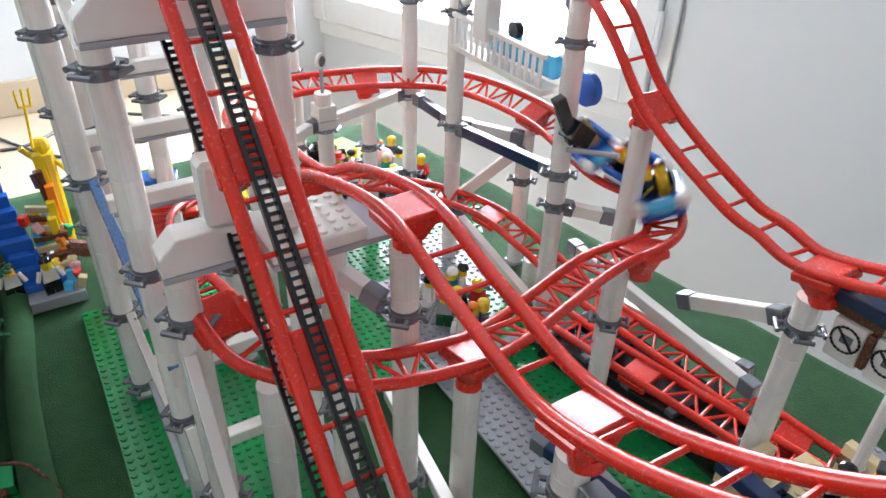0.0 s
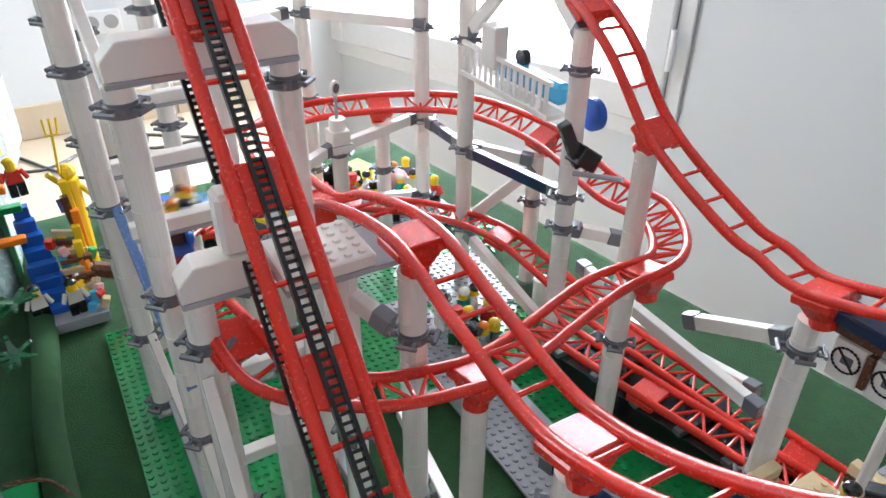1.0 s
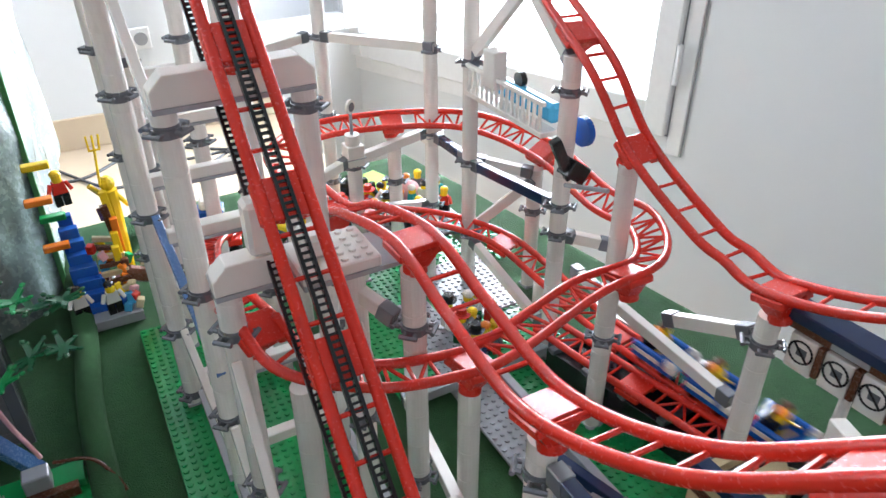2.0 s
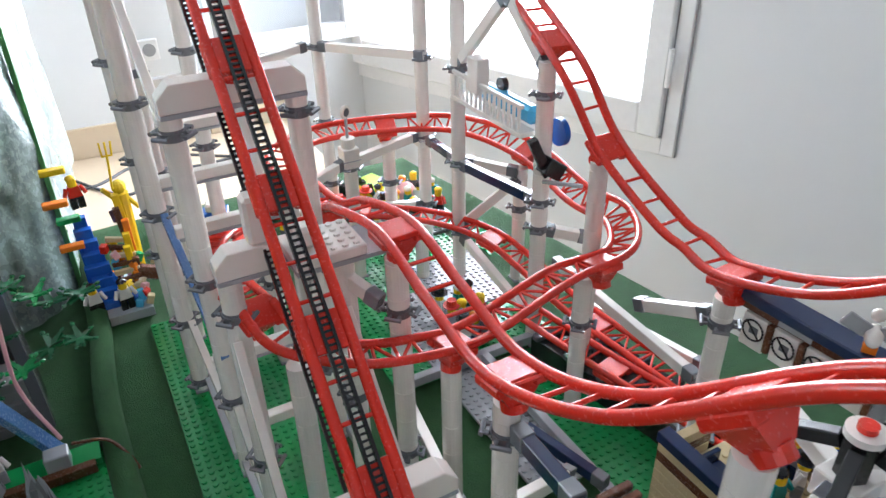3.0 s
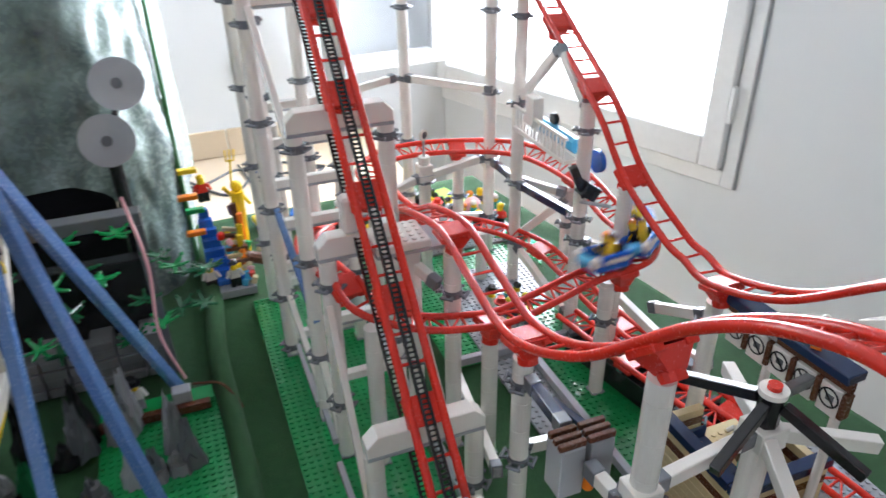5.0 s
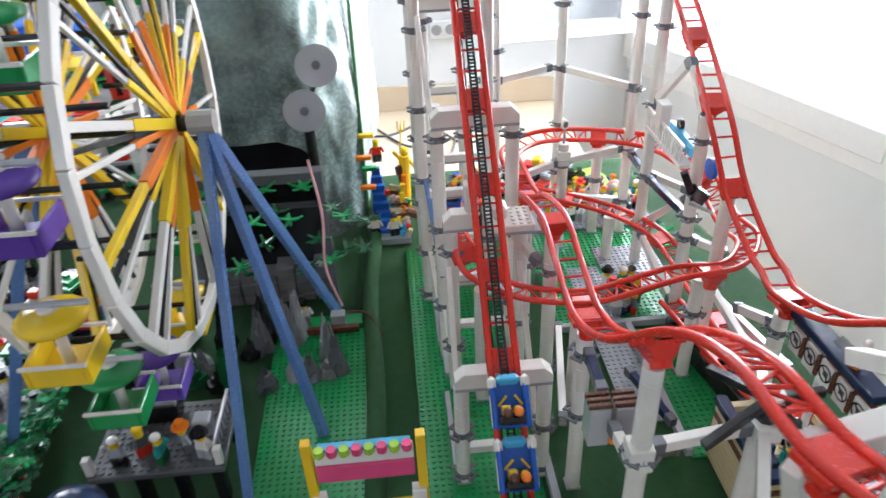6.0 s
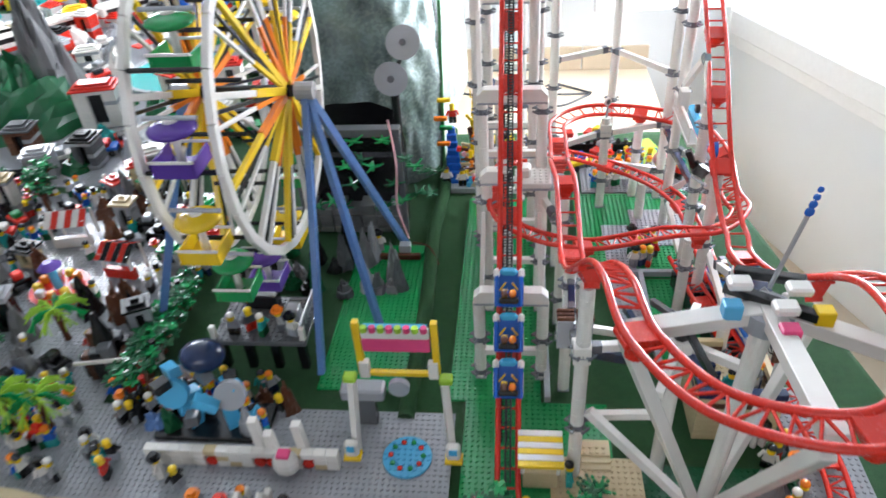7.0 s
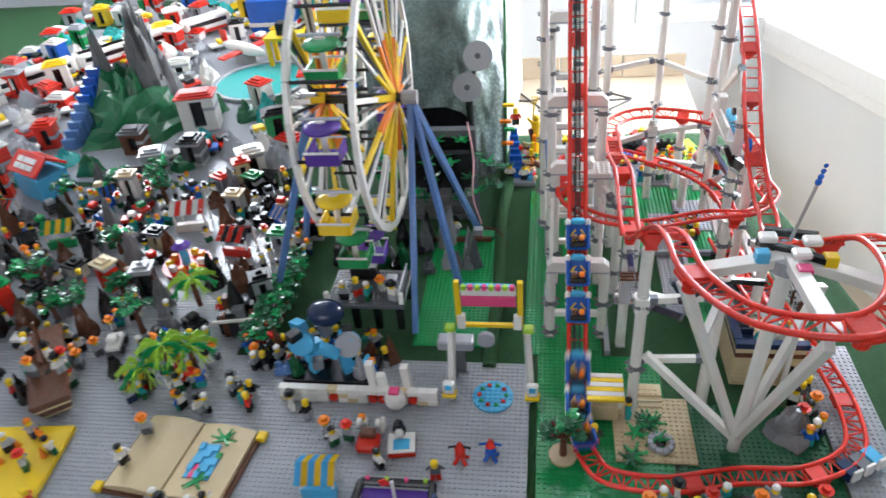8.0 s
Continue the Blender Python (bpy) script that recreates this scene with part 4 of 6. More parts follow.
def palm(x, y, h, label, z=0.0017):
    th = thing("palm_tree", label, "tree", pose(x, y, z))
    bm = bmesh.new()
    k = 0
    while k * 0.007 < h:
        cyl(bm, 0.0055, k * 0.007, k * 0.007 + 0.007, 10, None, 0.004)
        k += 1
    part("trunk", bm, BROWN, th)
    for k in range(9):
        m = pose(0, 0, h, 0, 0, 40 * k + random.uniform(-8, 8))
        bm = bmesh.new()
        pts = [(0.0, 0.0), (0.016, 0.007), (0.032, 0.004), (0.046, -0.010)]
        for (x0, z0), (x1, z1), w0 in zip(pts, pts[1:], (0.005, 0.008, 0.005)):
            bar(bm, m @ Vector((x0, 0, z0)), m @ Vector((x1, 0, z1)), 0.002, w0 * 1.6)
            for sgn in (-1, 1):
                bar(bm, m @ Vector((x0, 0, z0)), m @ Vector((x1, sgn * 0.009, z1 - 0.003)), 0.0014, 0.003)
        part("leaf", bm, LIME if k % 3 else GREEN, th)
    return th


def flower_tree(x, y, h, label, z=0.0017):
    th = thing("toy_tree", label, "tree", pose(x, y, z))
    bm = bmesh.new()
    cyl(bm, 0.006, 0, h * 0.6, 8, None, 0.004)
    for k in range(5):
        a = 1.256 * k
        rod(bm, (0, 0, h * 0.5), (0.02 * math.cos(a), 0.02 * math.sin(a), h * 0.78), 0.0022, 6)
    part("trunk", bm, BROWN, th)
    for k in range(16):
        bm = bmesh.new()
        a, r = random.uniform(0, 6.28), random.uniform(0.004, 0.028)
        zc = h * random.uniform(0.6, 1.0)
        for t in range(7):
            m = pose(r * math.cos(a), r * math.sin(a), zc, random.uniform(-30, 30), random.uniform(-30, 30), 51 * t)
            box(bm, 0, -0.003, -0.001, 0.011, 0.003, 0.001, 0.0005, m)
        part("leaf", bm, DARKGREEN if k % 3 else GREEN, th)
    return th


def vehicle(x, y, turn, c1, c2, label, ln=0.06, w=0.03, z=0.0017):
    th = thing("toy_vehicle", label, "toy vehicle", pose(x, y, z, 0, 0, turn), group="toy vehicles")
    part("chassis", box(bmesh.new(), -w / 2, -ln / 2, 0.004, w / 2, ln / 2, 0.012, 0.001), DARKGREY, th)
    bm = bmesh.new()
    box(bm, -w / 2, -ln / 2, 0.012, w / 2, ln / 2, 0.021, 0.0015)
    part("body", bm, c1, th)
    part("cab", box(bmesh.new(), -w / 2 + 0.002, -ln * 0.28, 0.021, w / 2 - 0.002, ln * 0.12, 0.034, 0.003), c2, th)
    for sx in (-1, 1):
        for sy in (-1, 1):
            part("wheel", cyl(bmesh.new(), 0.007, -0.003, 0.003, 14, pose(sx * w / 2, sy * ln * 0.3, 0.007, 0, 90)), BLACK, th)
    return th


# open story book
bk = thing("story_book", "open brick-built book with tan pages, brown cover and a small pond", "toy book", pose(-0.495, -0.197, 0.0017, 0, 0, -7))
part("cover", box(bmesh.new(), -0.098, -0.072, 0, 0.098, 0.07, 0.005, 0.001), BROWN, bk)
for sx in (-1, 1):
    bm = bmesh.new()
    nn = 8
    top = [(sx * (0.002 + 0.088 * k / nn), 0.012 + 0.006 * math.sin(3.14 * k / nn)) for k in range(nn + 1)]
    f = [bm.verts.new((px, -0.066, pz)) for px, pz in top] + [bm.verts.new((top[-1][0], -0.066, 0.005)), bm.verts.new((top[0][0], -0.066, 0.005))]
    b = [bm.verts.new((v.co.x, 0.066, v.co.z)) for v in f]
    bm.faces.new(f)
    bm.faces.new(b[::-1])
    for k in range(len(f)):
        j = (k + 1) % len(f)
        bm.faces.new((f[j], f[k], b[k], b[j]))
    part("page_block", bm, TAN, bk)
for x, y in ((0.1, 0.062), (0.1, -0.066), (-0.1, -0.066)):
    part("gold_corner", box(bmesh.new(), x - 0.008, y - 0.008, 0.002, x + 0.006, y + 0.008, 0.011, 0.001), YELLOW, bk)
for k in range(24):
    part("pond_tile", box(bmesh.new(), 0.022 + 0.008 * (k % 5), -0.034 + 0.012 * (k // 5), 0.0165, 0.03 + 0.008 * (k % 5), -0.022 + 0.012 * (k // 5), 0.0185 + 0.0016 * ((k * 7) % 3)), PINK if k in (1, 6) else GREEN if k in (3, 19) else AZURE, bk)
plant(-0.44, -0.165, 0.02, GREEN)
plant(-0.455, -0.24, 0.02, GREEN)
figure(-0.565, -0.16, 0.0197, 20, 1)
figure(-0.575, -0.215, 0.0197, 60, 4)
# yellow diorama
dio = thing("desert_diorama", "yellow brick-built desert scene with flames", "toy diorama", pose(-0.755, -0.21, 0.0017, 0, 0, 5))
part("base", box(bmesh.new(), -0.09, -0.075, 0, 0.06, 0.06, 0.0096, 0.001), YELLOW, dio)
for k in range(6):
    bm = bmesh.new()
    cyl(bm, 0.006, 0.0096, 0.03, 6, pose(0.0, 0, 0, 14 * (k % 2)), 0.0005, 0.04 * math.cos(k * 1.1), 0.04 * math.sin(k * 1.7))
    part("flame", bm, ORANGE, dio, "translucent orange flame")
for k in range(5):
    figure(-0.80 + 0.024 * k, -0.23 + 0.03 * (k % 3), 0.0113, 40 * k, k * 3)

# cream fairground wall with arches and turrets
fw = thing("fairground_wall", "cream brick wall with red arched doorways and white gate towers", "toy building", pose(-0.25, -0.062, 0.0017))
for k in range(16):
    for r in range(3):
        if k in (5, 9, 10, 13) and r < 2:
            continue
        part("brick", box(bmesh.new(), -0.135 + 0.016 * k + 0.0002, -0.006, 0.0096 * r, -0.119 + 0.016 * k - 0.0002, 0.006, 0.0096 * r + 0.0093, 0.0004), TAN if (k + r) % 7 == 0 else WHITE, fw)
for k in (5, 9, 10, 13):
    bm = bmesh.new()
    cyl(bm, 0.0075, -0.003, 0.003, 12, pose(-0.127 + 0.016 * k, -0.002, 0.008, 90))
    part("red_arch", bm, RED, fw)
for x, h in ((0.02, 0.075), (0.035, 0.05), (0.075, 0.07)):
    part("tower", bar(bmesh.new(), (x, 0.01, 0), (x - 0.004, 0.01, h), 0.012, 0.012), WHITE, fw)
bm = bmesh.new()
ball(bm, 0.056, -0.012, 0.02, 0.018, 1, 0.8, 1.1, 14, 8)
part("dome", bm, WHITE, fw)
part("pink_top", box(bmesh.new(), 0.048, -0.02, 0.036, 0.064, -0.006, 0.042, 0.001), PINK, fw)

# walking machine ride, blue and dark
rob = thing("robot_ride", "azure and dark grey robot-like fairground ride", "toy ride", pose(-0.315, -0.005, 0.0017))
bm = bmesh.new()
ball(bm, 0, 0.02, 0.085, 0.02, 1.2, 1, 0.8, 16, 8)
smooth(part("dark_dome", bm, NAVY, rob))
for k in range(12):
    a = 0.9 * k
    p = Vector((0.03 * math.cos(a), 0.018 * math.sin(a), 0.012 + 0.006 * k))
    q = p + Vector((0.022 * math.cos(a * 1.7), 0.02 * math.sin(a * 2.3), 0.014 * math.cos(k)))
    part("limb", bar(bmesh.new(), p, q, 0.013, 0.011), [AZURE, DARKGREY, AZURE, BLACK][k % 4], rob)
for sx in (-1, 1):
    part("leg", bar(bmesh.new(), (sx * 0.022, 0, 0), (sx * 0.016, 0.008, 0.05), 0.014, 0.014), AZURE, rob)
    part("arm_ring", cyl(bmesh.new(), 0.016, -0.004, 0.004, 18, pose(sx * 0.03, -0.004, 0.055, 70, 20)), GREY if sx > 0 else AZURE, rob)
part("base", box(bmesh.new(), -0.06, -0.02, 0, 0.06, 0.03, 0.006, 0.001), BLACK, rob)
rob.scale = (1.3, 1.3, 1.3)

# flower roundel, penguin, sleigh, creatures
rd = thing("flower_roundel", "round azure studded plate with red and green flowers", "toy plate", pose(-0.045, -0.045, 0.0017))
part("disc", cyl(bmesh.new(), 0.032, 0, 0.0032, 32), AZURE, rd)
me = studs_mesh("stud_field", [(S * (i - 3.5), S * (j - 3.5), 0.0032) for i in range(8) for j in range(8) if (i - 3.5) ** 2 + (j - 3.5) ** 2 < 14])
me.materials.append(AZURE)
new("stud_field", me).parent = rd
for k in range(10):
    a = 0.628 * k
    bm = bmesh.new()
    ball(bm, 0.021 * math.cos(a), 0.021 * math.sin(a), 0.006, 0.0036, 1, 1, 0.8, 8, 5)
    part("flower", bm, RED if k % 2 else GREEN, rd)
pg = thing("penguin_model", "black and white toy penguin on a red and white box", "toy animal", pose(-0.172, -0.150, 0.0017, 0, 0, 8))
part("box", box(bmesh.new(), -0.02, -0.018, 0, 0.02, 0.018, 0.0096, 0.0006), RED, pg)
part("white_top", box(bmesh.new(), -0.02, -0.018, 0.0097, 0.02, 0.018, 0.0125, 0.0005), WHITE, pg)
part("water_tile", box(bmesh.new(), -0.012, -0.013, 0.0126, 0.012, 0.005, 0.0138), AZURE, pg)
bm = bmesh.new()
ball(bm, -0.002, 0.012, 0.026, 0.0105, 1, 0.8, 1.3, 12, 8)
ball(bm, -0.002, 0.009, 0.042, 0.0075, 1, 1, 1, 12, 8)
smooth(part("black_body", bm, BLACK, pg))
bm = bmesh.new()
ball(bm, -0.002, 0.006, 0.026, 0.0085, 0.8, 0.6, 1.2, 10, 7)
smooth(part("white_belly", bm, WHITE, pg))
sl = thing("sleigh_model", "dark red toy sleigh with white horses and figures", "toy sleigh", pose(-0.222, -0.148, 0.0017))
part("sled", box(bmesh.new(), -0.017, -0.02, 0.002, 0.017, 0.012, 0.018, 0.004), RED, sl)
part("seat", box(bmesh.new(), -0.012, -0.004, 0.018, 0.012, 0.01, 0.03, 0.002), BROWN, sl)
for sx in (-1, 1):
    bm = bmesh.new()
    box(bm, sx * 0.014 - 0.004, 0.02, 0.0, sx * 0.014 + 0.004, 0.04, 0.02, 0.002)
    bar(bm, (sx * 0.014, 0.022, 0.018), (sx * 0.014, 0.014, 0.038), 0.008, 0.008)
    box(bm, sx * 0.014 - 0.003, 0.006, 0.034, sx * 0.014 + 0.003, 0.018, 0.041, 0.002)
    part("horse", bm, WHITE, sl)
for x, y, c, lab in ((-0.083, -0.168, RED, "red toy dragon creature with black horns"), (-0.040, -0.160, BLUE, "blue and red toy rocket figure")):
    th = thing("toy_creature", lab, "toy creature", pose(x, y, 0.0017))
    bm = bmesh.new()
    ball(bm, 0, 0, 0.018, 0.008, 1, 0.8, 1.5, 10, 7)
    for k in range(4):
        rod(bm, (0, 0, 0.014), (0.012 * math.cos(1.57 * k + 0.7), 0.010 * math.sin(1.57 * k + 0.7), 0.0), 0.003, 6)
    part("body", bm, c, th)
    part("head", cyl(bmesh.new(), 0.008, 0.028, 0.042, 12, None, 0.001), RED, th)
    for sx in (-1, 1):
        part("horn", bar(bmesh.new(), (sx * 0.005, 0, 0.032), (sx * 0.016, -0.004, 0.034), 0.003, 0.003), BLACK if c is RED else BLUE, th)
stall(-0.275, -0.225, 4, AZURE, YELLOW, "azure and yellow striped fair stall with purple counter", 0.05, 0.036, 0.045)
cr = thing("purple_ride", "purple and black flat carousel with lime lamps and a red flag", "toy ride", pose(-0.165, -0.245, 0.0017))
bm = bmesh.new()
for a, b in (((-0.05, 0.02), (0.05, 0.02)), ((-0.05, 0.02), (-0.055, -0.03)), ((0.05, 0.02), (0.055, -0.03))):
    rod(bm, (*a, 0.02), (*b, 0.02), 0.006, 10)
part("black_rail", bm, BLACK, cr)
part("floor", box(bmesh.new(), -0.048, -0.04, 0.004, 0.048, 0.016, 0.012, 0.001), PURPLE, cr)
part("mast", cyl(bmesh.new(), 0.0025, 0.012, 0.05, 8), WHITE, cr)
part("flag", box(bmesh.new(), 0.0, -0.001, 0.042, 0.012, 0.001, 0.054, 0.0003, pose(0, 0, 0, 0, -20)), RED, cr)
for k in range(4):
    part("lamp", cyl(bmesh.new(), 0.003, 0.024, 0.03, 8, None, None, -0.04 + 0.027 * k, 0.02), LIME if k % 2 else PINK, cr)
part("rider_body", cyl(bmesh.new(), 0.006, 0.02, 0.04, 10, None, 0.004, 0.058, -0.01), NAVY, cr)

for k in range(5):
    figure(-0.315 + 0.022 * k, 0.118 + 0.012 * (k % 2), 0.0597, 40 * k, k * 4 + 3, "small plastic toy figure waiting on the platform")

# gate with pink sign on yellow posts
gt = thing("ride_gate", "white gate pillars with yellow frame and a pink and white sign", "toy gate", pose(-0.047, -0.018, 0.0017))
for sx in (-1, 1):
    part("pillar", bar(bmesh.new(), (sx * 0.062, -0.03, 0), (sx * 0.056, -0.015, 0.128), 0.009, 0.01), WHITE, gt)
    part("yellow_post", box(bmesh.new(), sx * 0.046 - 0.004, 0.0, 0.125, sx * 0.046 + 0.004, 0.009, 0.208, 0.0006), YELLOW, gt)
    part("white_foot", box(bmesh.new(), sx * 0.042 - 0.006, -0.004, 0.122, sx * 0.042 + 0.006, 0.006, 0.147, 0.0006), WHITE, gt)
    part("lamp_flower", box(bmesh.new(), sx * 0.058 - 0.008, -0.02, 0.128, sx * 0.058 + 0.008, -0.006, 0.138, 0.002), LIME, gt)
    bm = bmesh.new()
    box(bm, sx * 0.064 - 0.009, -0.046, 0.022, sx * 0.064 + 0.009, -0.034, 0.046, 0.003)
    d = part("bird_lamp", bm, WHITE, gt, "white bird lamp with azure and yellow")
    part("azure_patch", box(bmesh.new(), sx * 0.064 - 0.005, -0.0475, 0.034, sx * 0.064 + 0.005, -0.0462, 0.044), AZURE, d)
    part("yellow_skirt", box(bmesh.new(), sx * 0.064 - 0.011, -0.048, 0.016, sx * 0.064 + 0.011, -0.032, 0.0219, 0.001), YELLOW, d)
part("sill", box(bmesh.new(), -0.042, -0.002, 0.124, 0.042, 0.005, 0.130, 0.0006), YELLOW, gt)
part("sign_pink", box(bmesh.new(), -0.040, -0.002, 0.165, 0.040, 0.008, 0.184, 0.001), PINK, gt)
part("sign_white", box(bmesh.new(), -0.040, -0.001, 0.1845, 0.040, 0.007, 0.198, 0.001), WHITE, gt)
part("azure_cap", box(bmesh.new(), -0.038, 0.0, 0.1985, 0.038, 0.009, 0.2015, 0.001), AZURE, gt)
for k in range(8):
    part("flower", cyl(bmesh.new(), 0.0042, 0.199, 0.206, 8, None, None, -0.035 + 0.01 * k, -0.003), PINK if k % 2 else LIME, gt)
part("motor", box(bmesh.new(), -0.088, 0.02, 0.05, -0.03, 0.045, 0.07, 0.003), GREY, gt)
part("motor_stand", box(bmesh.new(), -0.075, 0.025, 0, -0.045, 0.04, 0.05, 0.001), DARKGREY, gt)
part("gear", cyl(bmesh.new(), 0.014, -0.004, 0.004, 16, pose(-0.01, 0.03, 0.07, 90)), GREY, gt)

# planter at the wheel's green plate with a small red-capped figure and cable
pl = thing("planter", "brown-edged green planter strip with a grey bracket", "planter", pose(-0.125, 0.385, 0.0))
part("edge", box(bmesh.new(), -0.065, -0.012, 0.0017, 0.05, -0.004, 0.012, 0.0006), BROWN, pl)
part("green_top", box(bmesh.new(), -0.065, -0.004, 0.0017, 0.055, 0.02, 0.010, 0.0006), GREEN, pl)
part("bracket", box(bmesh.new(), 0.012, -0.004, 0.0101, 0.032, 0.012, 0.026, 0.001), GREY, pl)
figure(-0.15, 0.392, 0.0102, 10, 5, "toy figure with a red cap standing on the green planter")
line = spline([(-0.09, 0.40, 0.02), (-0.062, 0.385, 0.024), (-0.048, 0.37, 0.012), (-0.042, 0.36, 0.0)], 0.004)
tagged(smooth(part("cable", sweep(bmesh.new(), line, frames(line), 0, 0, 0.0016, 6), BROWN)), "thin brown cable hanging from the planter", "cable")
line = spline([(-0.115, 0.42, 0.25), (-0.105, 0.40, 0.18), (-0.11, 0.395, 0.10), (-0.095, 0.395, 0.03)], 0.006)
tagged(smooth(part("cable", sweep(bmesh.new(), line, frames(line), 0, 0, 0.0018, 6), LIGHTPINK)), "thin pink cable running down the stage", "cable")

# sea scene beyond the coaster: blue slope, king with trident, mermaids
sea = thing("sea_scene", "grey and blue brick-built sea scene with yellow plants", "toy diorama", pose(-0.02, 0.63, -0.003))
part("base", box(bmesh.new(), -0.038, -0.03, 0, 0.03, 0.06, 0.012, 0.0006), GREY, sea)
for k in range(8):
    part("blue_step", box(bmesh.new(), -0.03 + 0.002 * (k % 3), -0.012 + 0.010 * k, 0.012, 0.006 - 0.0028 * k, -0.002 + 0.010 * k, 0.02 + 0.0115 * k, 0.0006), BLUE, sea)
    part("gold_coral", bar(bmesh.new(), (0.016 + 0.002 * k, 0.006 * k, 0.012), (0.020 + 0.003 * (k % 3), 0.006 * k, 0.03 + 0.014 * k), 0.008, 0.008), [YELLOW, ORANGE, BROWN, YELLOW][k % 4], sea)
    part("brown_wreck", bar(bmesh.new(), (0.0, -0.01 + 0.007 * k, 0.02 + 0.008 * k), (0.028, -0.014 + 0.007 * k, 0.028 + 0.006 * k), 0.005, 0.006), [BROWN, TAN][k % 2], sea)
for k, (x, z, c) in enumerate(((-0.036, 0.135, ORANGE), (-0.034, 0.075, ORANGE), (-0.03, 0.165, YELLOW), (-0.03, 0.10, GREEN))):
    part("seaweed", box(bmesh.new(), x - 0.014, 0.02 + 0.01 * k, z, x + 0.012, 0.03 + 0.01 * k, z + 0.007, 0.001), c, sea)
part("wreck_hull", box(bmesh.new(), 0.004, 0.0, 0.04, 0.046, 0.016, 0.056, 0.004, pose(0, 0, 0, 0, 24)), BROWN, sea, "dark brown wrecked hull")
part("torn_sail", box(bmesh.new(), 0.012, 0.004, 0.062, 0.036, 0.0065, 0.104, 0.0006, pose(0, 0, 0, 0, 28)), TAN, sea, "pale torn sail")
bm = bmesh.new()
cyl(bm, 0.006, 0.012, 0.125, 10, None, 0.009, 0.030, 0.05)
ball(bm, 0.030, 0.05, 0.133, 0.0085)
rod(bm, (0.024, 0.05, 0.118), (0.012, 0.046, 0.135), 0.003, 6)
rod(bm, (0.036, 0.05, 0.118), (0.046, 0.046, 0.104), 0.003, 6)
part("gold_statue", bm, YELLOW, sea, "golden plastic statue")
for k in range(40):
    r = random.Random(k + 40)
    x, y = r.uniform(-0.006, 0.028), r.uniform(-0.024, 0.055)
    h = 0.012 + max(0.0, y + 0.02) * r.uniform(0.5, 1.3)
    q = part("sea_brick", box(bmesh.new(), -0.004, -0.004, 0, 0.004, 0.004, r.uniform(0.008, 0.016), 0.0008), [YELLOW, BROWN, AZURE, TAN, LIGHTPINK, RED, ORANGE, GREEN, BLUE][k % 9], sea)
    q.location = (x, y, 0.012 if k % 2 else h)
    q.rotation_euler = (r.uniform(-0.4, 0.4), r.uniform(-0.4, 0.4), r.uniform(0, 1.5))
for x, y, z in ((-0.028, -0.012, 0.012), (-0.016, 0.05, 0.118), (0.004, -0.018, 0.012)):
    figure(-0.02 + x, 0.63 + y, -0.003 + z, 10, int(100 * abs(y)) + 3, "toy mermaid figure sitting in the sea scene")
tr = thing("trident", "gold plastic trident held above the sea scene", "toy trident", pose(0.003, 0.665, 0.135))
bm = bmesh.new()
rod(bm, (0, 0, 0), (0.004, 0, 0.04), 0.0013, 6)
for k in (-1, 0, 1):
    rod(bm, (0.004 + 0.005 * k, 0, 0.04), (0.005 + 0.006 * k, 0, 0.056), 0.0011, 6)
rod(bm, (-0.002, 0, 0.04), (0.01, 0, 0.04), 0.0012, 6)
part("fork", bm, YELLOW, tr)

# ---- things inside and beside the coaster ----
sg = thing("station_sign", "navy-roofed brown station board with white forbidden signs", "sign", pose(0.376, 0.108, 0.150, 0, 0, 3))
part("roof", box(bmesh.new(), -0.006, -0.125, 0.043, 0.014, 0.0, 0.052, 0.001), NAVY, sg)
part("board", box(bmesh.new(), 0.0, -0.125, 0.034, 0.006, 0.0, 0.0428, 0.0006), BROWN, sg)
part("grey_strip", box(bmesh.new(), -0.0012, -0.055, 0.036, -0.0002, -0.030, 0.041), GREY, sg)
for k in range(5):
    yy = -0.014 - 0.0245 * k
    part("sign_panel", box(bmesh.new(), -0.002, yy - 0.0095, 0.006, 0.003, yy + 0.0095, 0.0335, 0.0006), WHITE, sg)
    part("bracket", box(bmesh.new(), -0.004, yy - 0.0147, 0.010, 0.005, yy - 0.0102, 0.0338, 0.0006), BROWN, sg)
    bm = bmesh.new()
    ring = [(0.0082 * math.cos(2 * math.pi * q / 20), 0.0082 * math.sin(2 * math.pi * q / 20)) for q in range(20)]
    for (a1, b1), (a2, b2) in zip(ring, ring[1:] + ring[:1]):
        bar(bm, (-0.0026, yy + a1, 0.022 + b1), (-0.0026, yy + a2, 0.022 + b2), 0.0008, 0.0016)
    bar(bm, (-0.0026, yy + 0.006, 0.028), (-0.0026, yy - 0.006, 0.016), 0.0008, 0.0016)
    part("forbidden_ring", bm, BLACK, sg)
    part("pictogram", box(bmesh.new(), -0.0026, yy - 0.004, 0.019, -0.002, yy + 0.003, 0.025, 0.0002), DARKGREY, sg)
part("lamp", cyl(bmesh.new(), 0.005, 0.0, 0.012, 10, pose(-0.008, 0.012, 0.014, 0, 30)), BROWN, sg)
for y in (-0.045, -0.115):
    part("post", cyl(bmesh.new(), 0.004, -0.150, 0.043, 10, None, None, 0.010, y), WHITE, sg)
gull = thing("seagull", "white toy seagull with grey wings on the station roof", "toy bird", pose(0.382, 0.020, 0.2025, 0, 0, -60))
bm = bmesh.new()
ball(bm, 0, 0, 0.012, 0.007, 0.8, 1.7, 0.8, 12, 7)
ball(bm, 0, 0.013, 0.019, 0.0045, 1, 1, 1, 10, 6)
smooth(part("body", bm, WHITE, gull))
